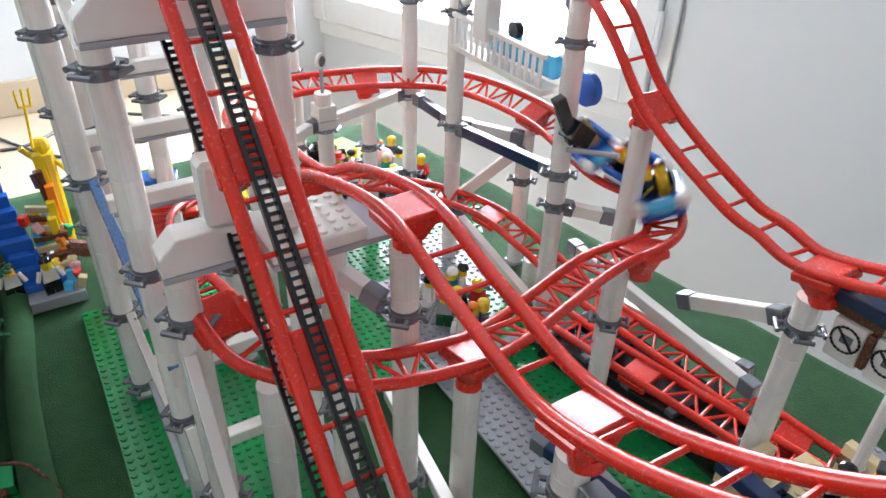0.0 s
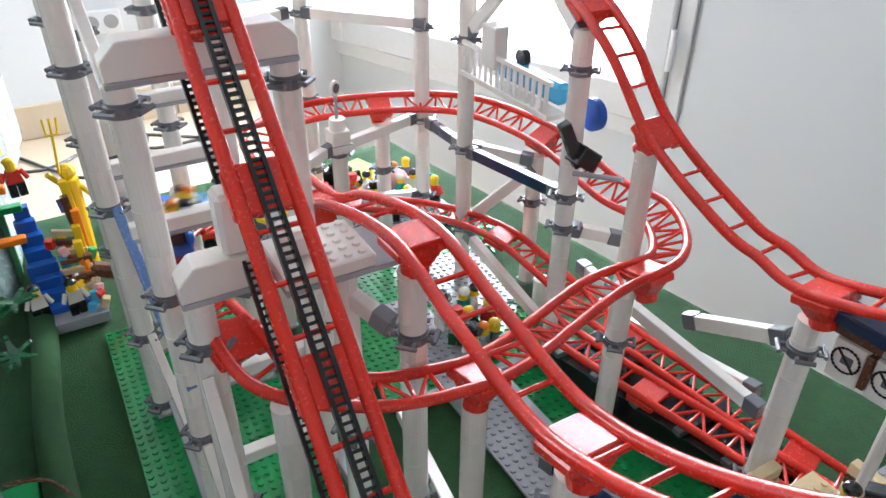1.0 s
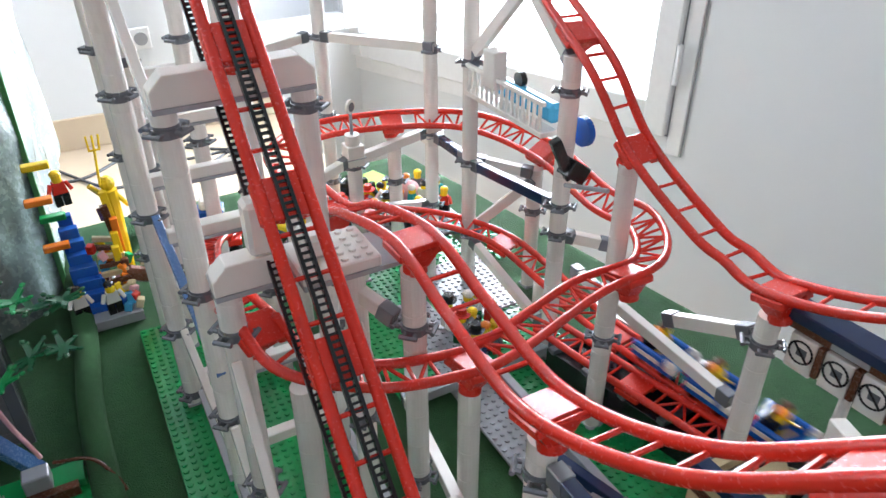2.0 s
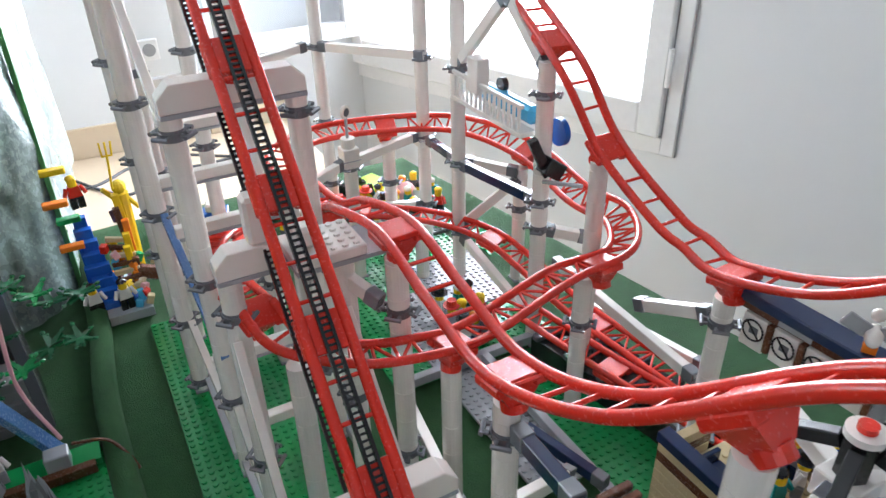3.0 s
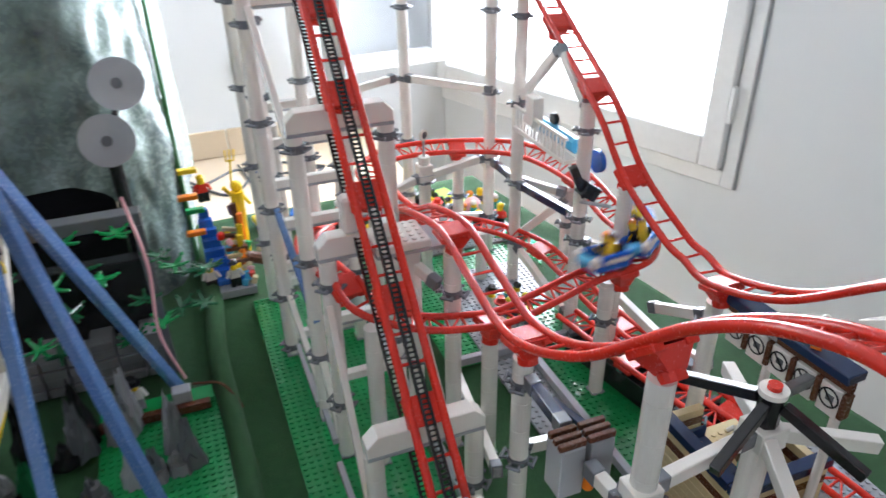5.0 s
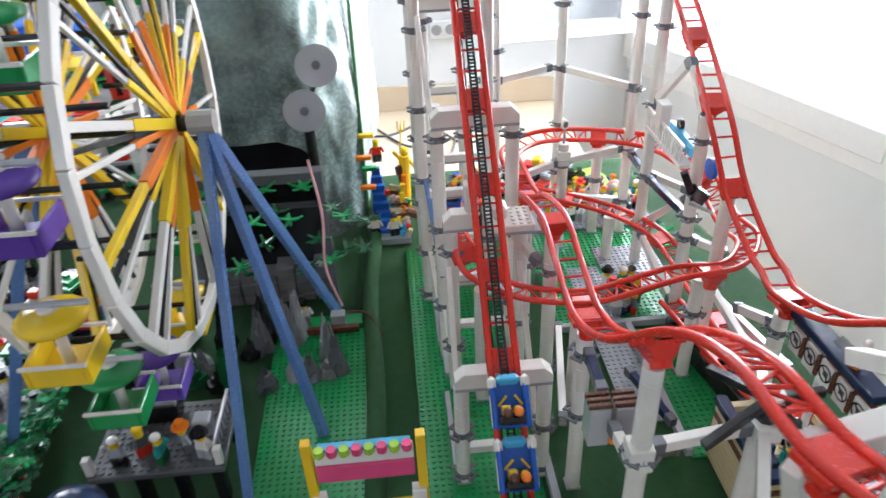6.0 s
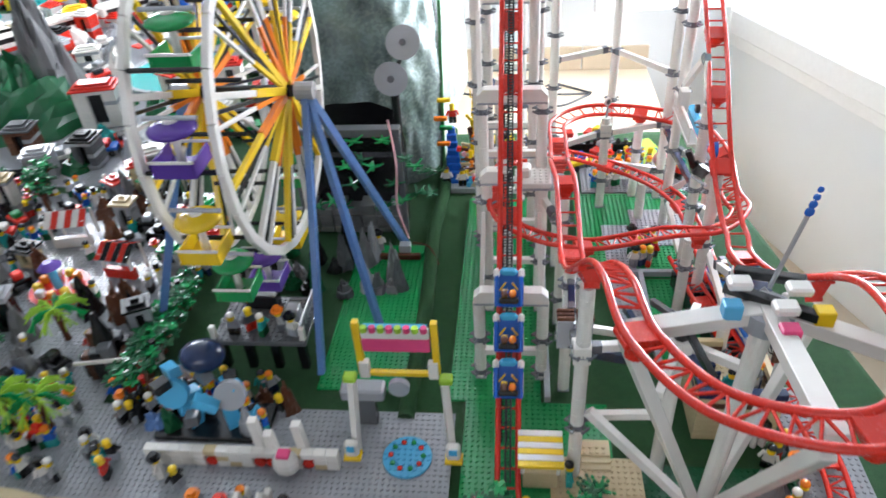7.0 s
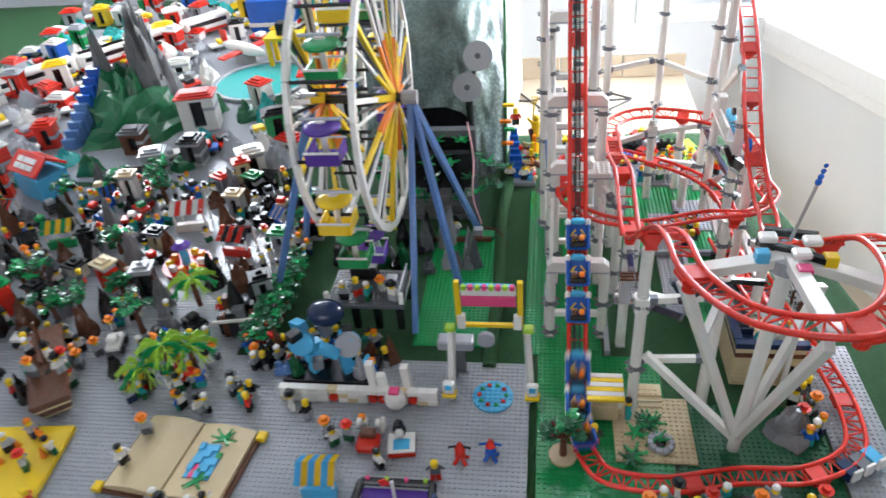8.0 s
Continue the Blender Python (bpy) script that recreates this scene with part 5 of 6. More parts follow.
for sx in (-1, 1):
    part("wing", bar(bmesh.new(), (sx * 0.004, 0, 0.014), (sx * 0.018, -0.006, 0.024), 0.002, 0.01), GREY, gull)
part("feet", box(bmesh.new(), -0.004, -0.003, 0, 0.004, 0.003, 0.006), ORANGE, gull)
stn = thing("station_house", "tan and navy brick-built station house open on top", "toy building", pose(0.318, 0.032, 0.0))
for y0, y1, x0, x1 in ((-0.03, -0.022, 0, 0.10), (0.07, 0.078, 0, 0.05), (-0.022, 0.07, 0, 0.008), (-0.022, 0.05, 0.092, 0.10)):
    for r in range(8):
        part("brick_course", box(bmesh.new(), x0, y0, 0.0096 * r, x1, y1, 0.0096 * r + 0.0093, 0.0004), TAN if r != 6 else BROWN, stn)
part("navy_rim", box(bmesh.new(), -0.002, -0.032, 0.0770, 0.102, -0.020, 0.087, 0.0006), NAVY, stn)
part("navy_rim", box(bmesh.new(), -0.002, -0.019, 0.0770, 0.010, 0.079, 0.087, 0.0006), NAVY, stn)
part("studded_floor", box(bmesh.new(), 0.009, -0.021, 0.0, 0.091, 0.069, 0.05, 0.0005), TAN, stn)
me = studs_mesh("stud_field", [(0.015 + S * i, -0.015 + S * j, 0.05) for i in range(10) for j in range(10)])
me.materials.append(TAN)
new("stud_field", me).parent = stn
for y in (0.0, 0.035):
    part("navy_bench", box(bmesh.new(), 0.012, y, 0.0502, 0.034, y + 0.012, 0.068, 0.0008), NAVY, stn)
    part("navy_bench_back", box(bmesh.new(), 0.012, y + 0.0122, 0.0502, 0.034, y + 0.016, 0.078, 0.0006), NAVY, stn)
for k in range(5):
    figure(0.363 + 0.009 * k, 0.037 + 0.014 * (k % 3), 0.0517, 70 * k, k + 2)
# small white balcony with railing and a blue boat high between the columns
bal = thing("balcony", "white railed balcony with a blue and black boat between columns", "toy balcony", pose(0.348, 0.335, 0.235))
part("floor", box(bmesh.new(), -0.006, 0.012, 0, 0.012, 0.14, 0.005, 0.0006), WHITE, bal)
part("top_rail", box(bmesh.new(), -0.006, 0.012, 0.028, -0.002, 0.14, 0.032, 0.0006), WHITE, bal)
for k in range(15):
    part("baluster", box(bmesh.new(), -0.005, 0.016 + 0.0085 * k, 0.005, -0.003, 0.019 + 0.0085 * k, 0.028), WHITE, bal)
part("end_block", box(bmesh.new(), -0.008, 0.085, 0.02, 0.006, 0.105, 0.055, 0.001), WHITE, bal)
part("boat", box(bmesh.new(), 0.010, 0.02, 0.006, 0.024, 0.11, 0.024, 0.004), AZURE, bal, "bright blue boat hull")
part("black_arch", cyl(bmesh.new(), 0.007, -0.003, 0.003, 18, pose(0.018, 0.08, 0.029, 0, 90)), BLACK, bal)
part("blue_tail", cyl(bmesh.new(), 0.013, -0.003, 0.003, 20, pose(0.030, 0.0, 0.004, 0, 90)), BLUE, bal)
cl = thing("black_bracket", "black clip bracket with a camera-like block on the column", "bracket", pose(0.350, 0.322, 0.222))
part("clip", bar(bmesh.new(), (-0.012, 0, 0.022), (0.004, -0.004, -0.014), 0.009, 0.009), BLACK, cl)
part("block", box(bmesh.new(), 0.0, -0.012, -0.01, 0.022, 0.004, 0.006, 0.001, pose(0, 0, 0, 0, 35)), BLACK, cl)
part("grey_rod", rod(bmesh.new(), (0.0, -0.004, -0.02), (0.008, -0.048, -0.008), 0.0022, 8), GREY, cl)
hp = thing("height_marker", "round white framed sign on a grey stick", "sign", pose(0.249, 0.55, 0.185))
part("stick", cyl(bmesh.new(), 0.0018, 0, 0.024, 8), GREY, hp)
part("disc", cyl(bmesh.new(), 0.0075, -0.0015, 0.0015, 20, pose(0, 0, 0.030, 90, 0, 35)), WHITE, hp)
part("dark_face", cyl(bmesh.new(), 0.0048, 0.0016, 0.0022, 20, pose(0, 0, 0.030, 90, 0, 35)), DARKGREY, hp)
# round colourful island and pink figure behind the loop
isl = thing("beach_island", "lime and azure play island with a yellow ride and parasols", "toy diorama", pose(0.33, 0.70, 0.0017))
part("base", cyl(bmesh.new(), 0.03, 0, 0.006, 20), LIME, isl)
part("pool", cyl(bmesh.new(), 0.02, 0.006, 0.009, 20), AZURE, isl)
for k in range(8):
    part("rider_piece", bar(bmesh.new(), (0.014 * math.cos(k), 0.014 * math.sin(k), 0.009), (0.018 * math.cos(k * 1.3), 0.018 * math.sin(k * 1.3), 0.03 + 0.004 * (k % 3)), 0.008, 0.008), [YELLOW, BLACK, YELLOW, RED, WHITE][k % 5], isl)
cw = thing("crenellated_wall", "long black crenellated toy wall behind the coaster loop", "toy wall", pose(0.175, 0.765, -0.003))
part("wall", box(bmesh.new(), 0.0, 0.0, 0.0, 0.175, 0.010, 0.020, 0.0008), BLACK, cw)
for k in range(11):
    part("merlon", box(bmesh.new(), 0.016 * k, 0.0, 0.0202, 0.016 * k + 0.008, 0.010, 0.0285, 0.0006), BLACK, cw)
lm = tagged(part("lime_plate", box(bmesh.new(), -0.03, -0.04, 0, 0.03, 0.04, 0.0032, 0.0005), LIME), "flat lime green plate leaning flat on the carpet", "plate")
lm.matrix_world = pose(0.362, 0.765, 0.0022, 0, 0, 18)
for x, y, ang, c1, c2, lab in ((0.12, 0.79, 75, BLUE, WHITE, "blue and white toy boat trailer"), (0.20, 0.80, 95, WHITE, RED, "white and red toy car parked by the wall"), (0.265, 0.82, 60, RED, YELLOW, "red and yellow toy car parked by the wall"), (0.06, 0.80, 100, YELLOW, BLACK, "yellow and black toy buggy")):
    vehicle(x, y, ang, c1, c2, lab, 0.05, 0.026, -0.003)
bm = bmesh.new()
ball(bm, 0, 0, 0.016, 0.016, 1, 0.8, 1, 14, 8)
pk = smooth(part("pink_pig", bm, LIGHTPINK))
pk.location = (0.385, 0.70, 0.0017)
tagged(pk, "round light pink toy pig", "toy animal")
for k in range(26):
    x, y = 0.245 + 0.18 * ((k * 7) % 26) / 26, 0.615 + 0.1 * ((k * 11) % 26) / 26
    figure(x, y, 0.0018, 47 * k, k)
for k in range(4):
    vehicle(0.12 + 0.05 * k, 0.70 + 0.05 * (k % 2), 80 + 20 * k, [RED, WHITE, YELLOW, RED][k], [WHITE, RED, BLUE, GREY][k], "small toy car parked behind the coaster", 0.05, 0.026, -0.003)
for k in range(5):
    plant(0.40 + 0.014 * (k % 3), 0.60 - 0.02 * k, 0.006, DARKGREEN if k % 2 else GREEN)
for k in range(9):
    figure(0.29 + 0.012 * (k % 4), 0.36 + 0.028 * (k // 3), 0.0052, 35 * k, k + 5)
bx = thing("fire_cabinet", "light grey brick cabinet with brown ribbed tops and an orange flame", "toy cabinet", pose(0.140, -0.008, 0.166))
for x in (0, 0.022):
    part("cabinet", box(bmesh.new(), x, 0, 0, x + 0.018, 0.02, 0.042, 0.0006), GREY, bx)
    for k in range(3):
        part("rib", box(bmesh.new(), x - 0.001, 0.001 + 0.0065 * k, 0.0421, x + 0.019, 0.005 + 0.0065 * k, 0.047, 0.0005), BROWN, bx)
part("flame", cyl(bmesh.new(), 0.004, 0.008, 0.03, 8, None, 0.001, 0.02, -0.003), ORANGE, bx)

# park at the foot of the lift: stall, tree, stone ring
yst = thing("cream_stall", "pale yellow striped snack stall with a tan base", "stall", pose(0.122, -0.065, 0.003))
part("base", box(bmesh.new(), -0.02, -0.018, 0, 0.022, 0.02, 0.03, 0.001), TAN, yst)
for k in range(6):
    part("roof_stripe", box(bmesh.new(), -0.026, -0.026 + 0.009 * k, 0.048, 0.028, -0.0172 + 0.009 * k, 0.053, 0.0006), WHITE if k % 2 else YELLOW, yst)
for sx in (-0.02, 0.022):
    for sy in (-0.018, 0.02):
        part("post", cyl(bmesh.new(), 0.0025, 0.03, 0.048, 8, None, None, sx, sy), WHITE, yst)
figure(0.106, -0.125, 0.0017, 20, 7)
figure(0.158, -0.075, 0.005, 90, 2)
flower_tree(0.062, -0.15, 0.075, "toy tree with dark green leaves in a tan ring")
tg = tagged(part("tree_ring", cyl(bmesh.new(), 0.02, 0.0, 0.005, 20), TAN), "round tan tree border", "tree border")
tg.location = (0.062, -0.15, 0.0012)
sr = thing("stone_ring", "grey stone well ring with green bushes and red flowers", "toy well", pose(0.20, -0.125, 0.005))
for k in range(10):
    part("stone", box(bmesh.new(), 0.011, -0.0045, 0, 0.019, 0.0045, 0.008, 0.001, pose(0, 0, 0, 0, 0, 36 * k)), GREY, sr)
part("dark_core", cyl(bmesh.new(), 0.007, 0, 0.005, 12), BLACK, sr)
for k in range(7):
    plant(0.175 + 0.02 * math.cos(k), -0.12 + 0.04 * math.sin(k * 1.4), 0.008, DARKGREEN if k % 2 else GREEN)
tp = thing("tan_steps", "stack of tan studded plates", "toy steps", pose(0.175, -0.055, 0.003))
for k in range(3):
    part("plate", box(bmesh.new(), 0, 0.008 * k, 0.0034 * k, 0.036, 0.04, 0.0034 * k + 0.0032, 0.0004), TAN, tp)
me = studs_mesh("stud_field", [(0.004 + S * i, 0.020 + S * j, 0.0100) for i in range(4) for j in range(2)])
me.materials.append(TAN)
new("stud_field", me).parent = tp
for k in range(12):
    figure(0.17 + 0.02 * k, -0.235 + 0.012 * (k % 3), 0.0012, 40 * k, k * 2 + 1)
for k in range(10):
    figure(0.40 + 0.012 * (k % 3), -0.11 + 0.012 * k, 0.0012, 55 * k, k * 3)
cart = thing("blue_cart", "navy and azure toy carts with white panels", "toy vehicle", pose(0.43, -0.165, 0.0012, 0, 0, 30))
for k in range(3):
    part("cart_box", box(bmesh.new(), 0.022 * k, -0.01, 0.002, 0.022 * k + 0.019, 0.016, 0.018, 0.001), [NAVY, DARKGREY, AZURE][k], cart)
    part("white_panel", box(bmesh.new(), 0.022 * k + 0.002, -0.014, 0.006, 0.022 * k + 0.017, -0.0102, 0.026, 0.0006), WHITE, cart)
rk = rockery(0.385, -0.09, 0.05, 0.035, ROCK, "dark grey toy rock beside the track", 14)

# low white tower with a red button on crossed black arms
bt = thing("button_tower", "white tower topped by crossed black arms and a red button", "toy tower", pose(0.267, -0.044, 0.0))
part("shaft", cyl(bmesh.new(), 0.009, 0.0, 0.205, 18), WHITE, bt)
part("head", box(bmesh.new(), -0.011, -0.011, 0.205, 0.011, 0.011, 0.222, 0.0008), WHITE, bt)
part("black_core", cyl(bmesh.new(), 0.008, 0.2222, 0.246, 8), BLACK, bt)
for ang in (20, 110, 200, 290):
    m = pose(0, 0, 0, 0, 0, ang)
    part("black_arm", bar(bmesh.new(), m @ Vector((0.008, 0, 0.240)), m @ Vector((0.062, 0, 0.222)), 0.007, 0.008), BLACK, bt)
for ang in (65, 245, 335):
    m = pose(0, 0, 0, 0, 0, ang)
    part("white_arm", bar(bmesh.new(), m @ Vector((0.0105, 0, 0.214)), m @ Vector((0.075, 0, 0.206)), 0.009, 0.0105), WHITE, bt)
part("white_disc", cyl(bmesh.new(), 0.0092, 0.2462, 0.2500, 24), WHITE, bt)
part("red_button", cyl(bmesh.new(), 0.0046, 0.2502, 0.2535, 16), RED, bt)

# white mast that carries the ring of track
ms = thing("ring_mast", "white tubular mast with four arms and coloured lamps carrying the ring", "support mast", pose(0.285, -0.185, 0.0))
base = Vector((0.015, 0.065, 0.0))
hub = Vector((0.0, 0.0, 0.385))
part("leg", rod(bmesh.new(), base, hub, 0.0085, 16), WHITE, ms)
for q in ((-0.105, -0.01, 0.36), (0.0, -0.13, 0.385), (0.085, 0.10, 0.27), (-0.11, 0.125, 0.12)):
    part("brace", bar(bmesh.new(), base + Vector((0, 0, 0.02)), q, 0.010, 0.012), WHITE, ms)
for q in ((-0.106, -0.012, 0.372), (0.085, -0.03, 0.372), (0.0, -0.135, 0.40), (0.02, 0.12, 0.30)):
    part("arm", bar(bmesh.new(), hub, q, 0.016, 0.012), WHITE, ms)
part("boss", cyl(bmesh.new(), 0.02, 0.372, 0.388, 16), GREY, ms)
part("black_bar", bar(bmesh.new(), (-0.03, 0.02, 0.392), (0.03, -0.015, 0.392), 0.008, 0.008), BLACK, ms)
part("black_bar", bar(bmesh.new(), (-0.015, 0.045, 0.388), (0.03, 0.02, 0.398), 0.008, 0.008), BLACK, ms)
for x, y, c in ((-0.03, -0.006, AZURE), (0.034, -0.012, YELLOW), (0.004, -0.032, PINK)):
    part("lamp_block", box(bmesh.new(), x - 0.007, y - 0.006, 0.384, x + 0.007, y + 0.006, 0.398, 0.001), c, ms)
for x, y in ((-0.022, 0.012), (0.02, 0.006), (0.004, -0.016)):
    part("white_shell", box(bmesh.new(), x - 0.009, y - 0.007, 0.398, x + 0.009, y + 0.007, 0.406, 0.002), WHITE, ms)
part("flag_pole", rod(bmesh.new(), (0.0, 0.01, 0.40), (0.008, 0.0, 0.475), 0.0018, 8), GREY, ms)
bm = bmesh.new()
for k in range(4):
    ball(bm, 0.008 + 0.001 * k, 0, 0.475 + 0.006 * k, 0.0036 - 0.0004 * k, 1, 0.7, 1, 8, 6)
part("blue_finial", bm, BLUE, ms)

# ---- the crowded town ----
rng = random.Random(7)
taken = []


def free(x, y, r):
    if any((x - a) ** 2 + (y - b) ** 2 < (r + c) ** 2 for a, b, c in taken):
        return False
    taken.append((x, y, r))
    return True


for x, y, r in ((-0.30, 0.22, 0.16), (-0.50, -0.2, 0.13), (-0.75, -0.21, 0.1), (-0.315, 0.0, 0.07), (-0.2, -0.15, 0.06), (-0.3, 0.7, 0.27), (-0.2, 0.4, 0.1), (-0.27, -0.24, 0.05), (-0.16, -0.25, 0.08), (-0.05, -0.1, 0.14), (-0.64, -0.10, 0.07), (-0.46, -0.08, 0.05)):
    taken.append((x, y, r))
palm(-0.585, -0.03, 0.075, "toy palm tree with lime and green fronds on a dark trunk")
palm(-0.62, 0.16, 0.06, "toy palm tree with lime and green fronds on a dark trunk")
taken += [(-0.585, -0.03, 0.04), (-0.62, 0.16, 0.04)]
bk2 = thing("haunted_stage", "black and brown haunted stage with white rails", "toy building", pose(-0.51, 0.10, 0.0017, 0, 0, 10))
for k in range(14):
    a = 0.45 * k
    part("dark_block", box(bmesh.new(), 0.03 * math.cos(a) - 0.010, 0.02 * math.sin(a) - 0.008, 0, 0.03 * math.cos(a) + 0.010, 0.02 * math.sin(a) + 0.008, 0.03 + 0.007 * (k % 6), 0.0015), [BLACK, BROWN, BLACK, DARKGREY][k % 4], bk2)
part("white_rail", box(bmesh.new(), -0.04, -0.032, 0.04, 0.03, -0.028, 0.046, 0.0006), WHITE, bk2)
part("dark_spire", cyl(bmesh.new(), 0.016, 0.06, 0.11, 8, None, 0.003), BLACK, bk2)
taken.append((-0.51, 0.10, 0.05))
stall(-0.745, 0.43, 10, WHITE, RED, "red and white striped market stall", 0.07, 0.05, 0.055)
stall(-0.60, 0.335, -8, RED, BLACK, "red and black striped market stall", 0.06, 0.045, 0.05)
stall(-1.02, 0.36, 15, GREEN, YELLOW, "green and yellow striped market stall", 0.06, 0.045, 0.05)
cof = thing("carousel_boat", "red boat-shaped carousel filled with white and orange figures", "toy ride", pose(-0.69, 0.27, 0.0017))
part("red_hull", cyl(bmesh.new(), 0.045, 0, 0.016, 20, None, 0.05), RED, cof)
for k in range(9):
    a = 0.698 * k
    part("seat", box(bmesh.new(), 0.032 * math.cos(a) - 0.007, 0.032 * math.sin(a) - 0.006, 0.016, 0.032 * math.cos(a) + 0.007, 0.032 * math.sin(a) + 0.006, 0.03, 0.002), [WHITE, ORANGE, YELLOW][k % 3], cof)
part("post", cyl(bmesh.new(), 0.008, 0.016, 0.06, 12), AZURE, cof)
part("top", cyl(bmesh.new(), 0.02, 0.06, 0.07, 16, None, 0.008), PURPLE, cof)
hs = thing("red_roof_house", "small house with a bright red roof and white lattice window", "toy building", pose(-1.20, 0.58, 0.0017, 0, 0, -25))
part("wall", box(bmesh.new(), -0.05, -0.04, 0, 0.05, 0.04, 0.06, 0.001), AZURE, hs)
bm = bmesh.new()
box(bm, -0.058, -0.052, 0, 0.058, 0.006, 0.006, 0.001, pose(0, 0, 0.10, 35))
box(bm, -0.058, -0.006, 0, 0.058, 0.052, 0.006, 0.001, pose(0, 0, 0.10, -35))
part("roof", bm, RED, hs)
for k in range(3):
    for j in range(2):
        part("white_pane", box(bmesh.new(), -0.036 + 0.025 * k, -0.040 + 0.018 * j, 0.006, -0.015 + 0.025 * k, -0.026 + 0.018 * j, 0.008, 0, pose(0, 0, 0.10, 35)), WHITE, hs)
taken += [(-0.745, 0.43, 0.05), (-0.60, 0.335, 0.045), (-1.02, 0.36, 0.05), (-0.69, 0.27, 0.06), (-1.2, 0.58, 0.08)]
# castle rock with waterfall
rockery(-1.16, 0.98, 0.15, 0.19, DARKGREEN, "dark green craggy rock hill", 46)
rockery(-1.10, 1.02, 0.29, 0.09, ROCK, "grey rock towers of the hill", 26)
rockery(-1.22, 0.99, 0.24, 0.05, ROCK, "grey rock castle tower", 14)
wf = thing("waterfall", "blue brick-built waterfall running down the rock hill", "waterfall")
for k in range(9):
    part("blue_slope", box(bmesh.new(), -1.29 + 0.006 * k, 0.80 + 0.018 * k, 0.0, -1.25 + 0.006 * k, 0.816 + 0.018 * k, 0.03 + 0.018 * k, 0.001), BLUE if k > 4 else SANDBLUE, wf)
taken += [(-1.16, 0.98, 0.2)]
# fire station in red and white, helipad, yellow crane, train, aircraft
kiosk(-0.93, 0.93, 12, 0.10, 0.06, 0.10, WHITE, RED, "white and red fire station with a stepped roof", "fire_station")
kiosk(-1.06, 0.79, 6, 0.06, 0.05, 0.06, BROWN, DARKGREY, "brown and grey half-timbered house", "timber_house")
kiosk(-0.86, 0.72, 0, 0.05, 0.05, 0.07, DARKGREY, BLACK, "dark grey stone keep", "stone_keep")
pad = thing("helipad", "teal and grey round helicopter pad", "helipad", pose(-0.86, 1.24, 0.0))
part("disc", cyl(bmesh.new(), 0.15, 0, 0.006, 40), TEAL, pad)
for k in range(40):
    a, b = 2 * math.pi * k / 40, 2 * math.pi * (k + 1) / 40
    part("kerb", bar(bmesh.new(), (0.152 * math.cos(a), 0.152 * math.sin(a), 0.007), (0.152 * math.cos(b), 0.152 * math.sin(b), 0.007), 0.012, 0.01), GREY, pad)
for k in range(2):
    th = thing("toy_train_line", "long white and red toy express train", "toy train", pose(-1.62 + 0.25 * k, 1.28 + 0.30 * k, 0.0, 0, 0, -40))
    for c in range(3):
        bm = bmesh.new()
        box(bm, -0.026, -0.30 + 0.2 * c, 0.012, 0.026, -0.11 + 0.2 * c, 0.07, 0.008)
        part("coach", bm, WHITE, th)
        part("red_stripe", box(bmesh.new(), -0.0265, -0.295 + 0.2 * c, 0.014, 0.0265, -0.115 + 0.2 * c, 0.026), RED, th)
        part("window_band", box(bmesh.new(), -0.0268, -0.28 + 0.2 * c, 0.040, 0.0268, -0.13 + 0.2 * c, 0.055), BLACK, th)
jet = thing("toy_jet", "white and red toy jet aircraft", "toy aircraft", pose(-0.98, 1.42, 0.03, 0, 0, 60))
bm = bmesh.new()
ball(bm, 0, 0, 0.02, 0.022, 1, 5, 1, 14, 10)
smooth(part("fuselage", bm, WHITE, jet))
part("wing", box(bmesh.new(), -0.10, -0.02, 0.012, 0.10, 0.015, 0.018, 0.001), RED, jet)
part("tail", box(bmesh.new(), -0.003, 0.08, 0.03, 0.003, 0.11, 0.07, 0.001), RED, jet)
part("gear", box(bmesh.new(), -0.02, -0.03, -0.03, 0.02, 0.03, 0.005, 0.001), GREY, jet)
crn = thing("yellow_gantry", "yellow toy gantry crane with black cab", "toy crane", pose(-0.82, 1.40, 0.0))
for x in (-0.05, 0.05):
    for y in (-0.03, 0.03):
        part("leg", box(bmesh.new(), x - 0.007, y - 0.007, 0, x + 0.007, y + 0.007, 0.09, 0.001), YELLOW, crn)
part("deck", box(bmesh.new(), -0.06, -0.04, 0.09, 0.06, 0.04, 0.10, 0.001), YELLOW, crn)
part("cab", box(bmesh.new(), -0.02, -0.02, 0.10, 0.02, 0.02, 0.14, 0.003), BLACK, crn)
blu = thing("blue_hall", "translucent bright blue toy terminal hall", "toy building", pose(-0.98, 1.78, 0.0))
part("hall", box(bmesh.new(), -0.09, -0.06, 0, 0.09, 0.06, 0.12, 0.006), BLUE, blu)
part("white_band", box(bmesh.new(), -0.092, -0.062, 0.02, 0.092, 0.062, 0.035, 0.001), WHITE, blu)
taken += [(-0.86, 1.24, 0.16), (-0.82, 1.4, 0.07), (-0.98, 1.42, 0.1), (-0.93, 0.93, 0.06)]
named = [(WHITE, "white"), (RED, "red"), (YELLOW, "yellow"), (BLUE, "blue"), (GREY, "grey"), (GREEN, "green"), (BLACK, "black"), (TAN, "tan"), (ORANGE, "orange"), (AZURE, "azure")]
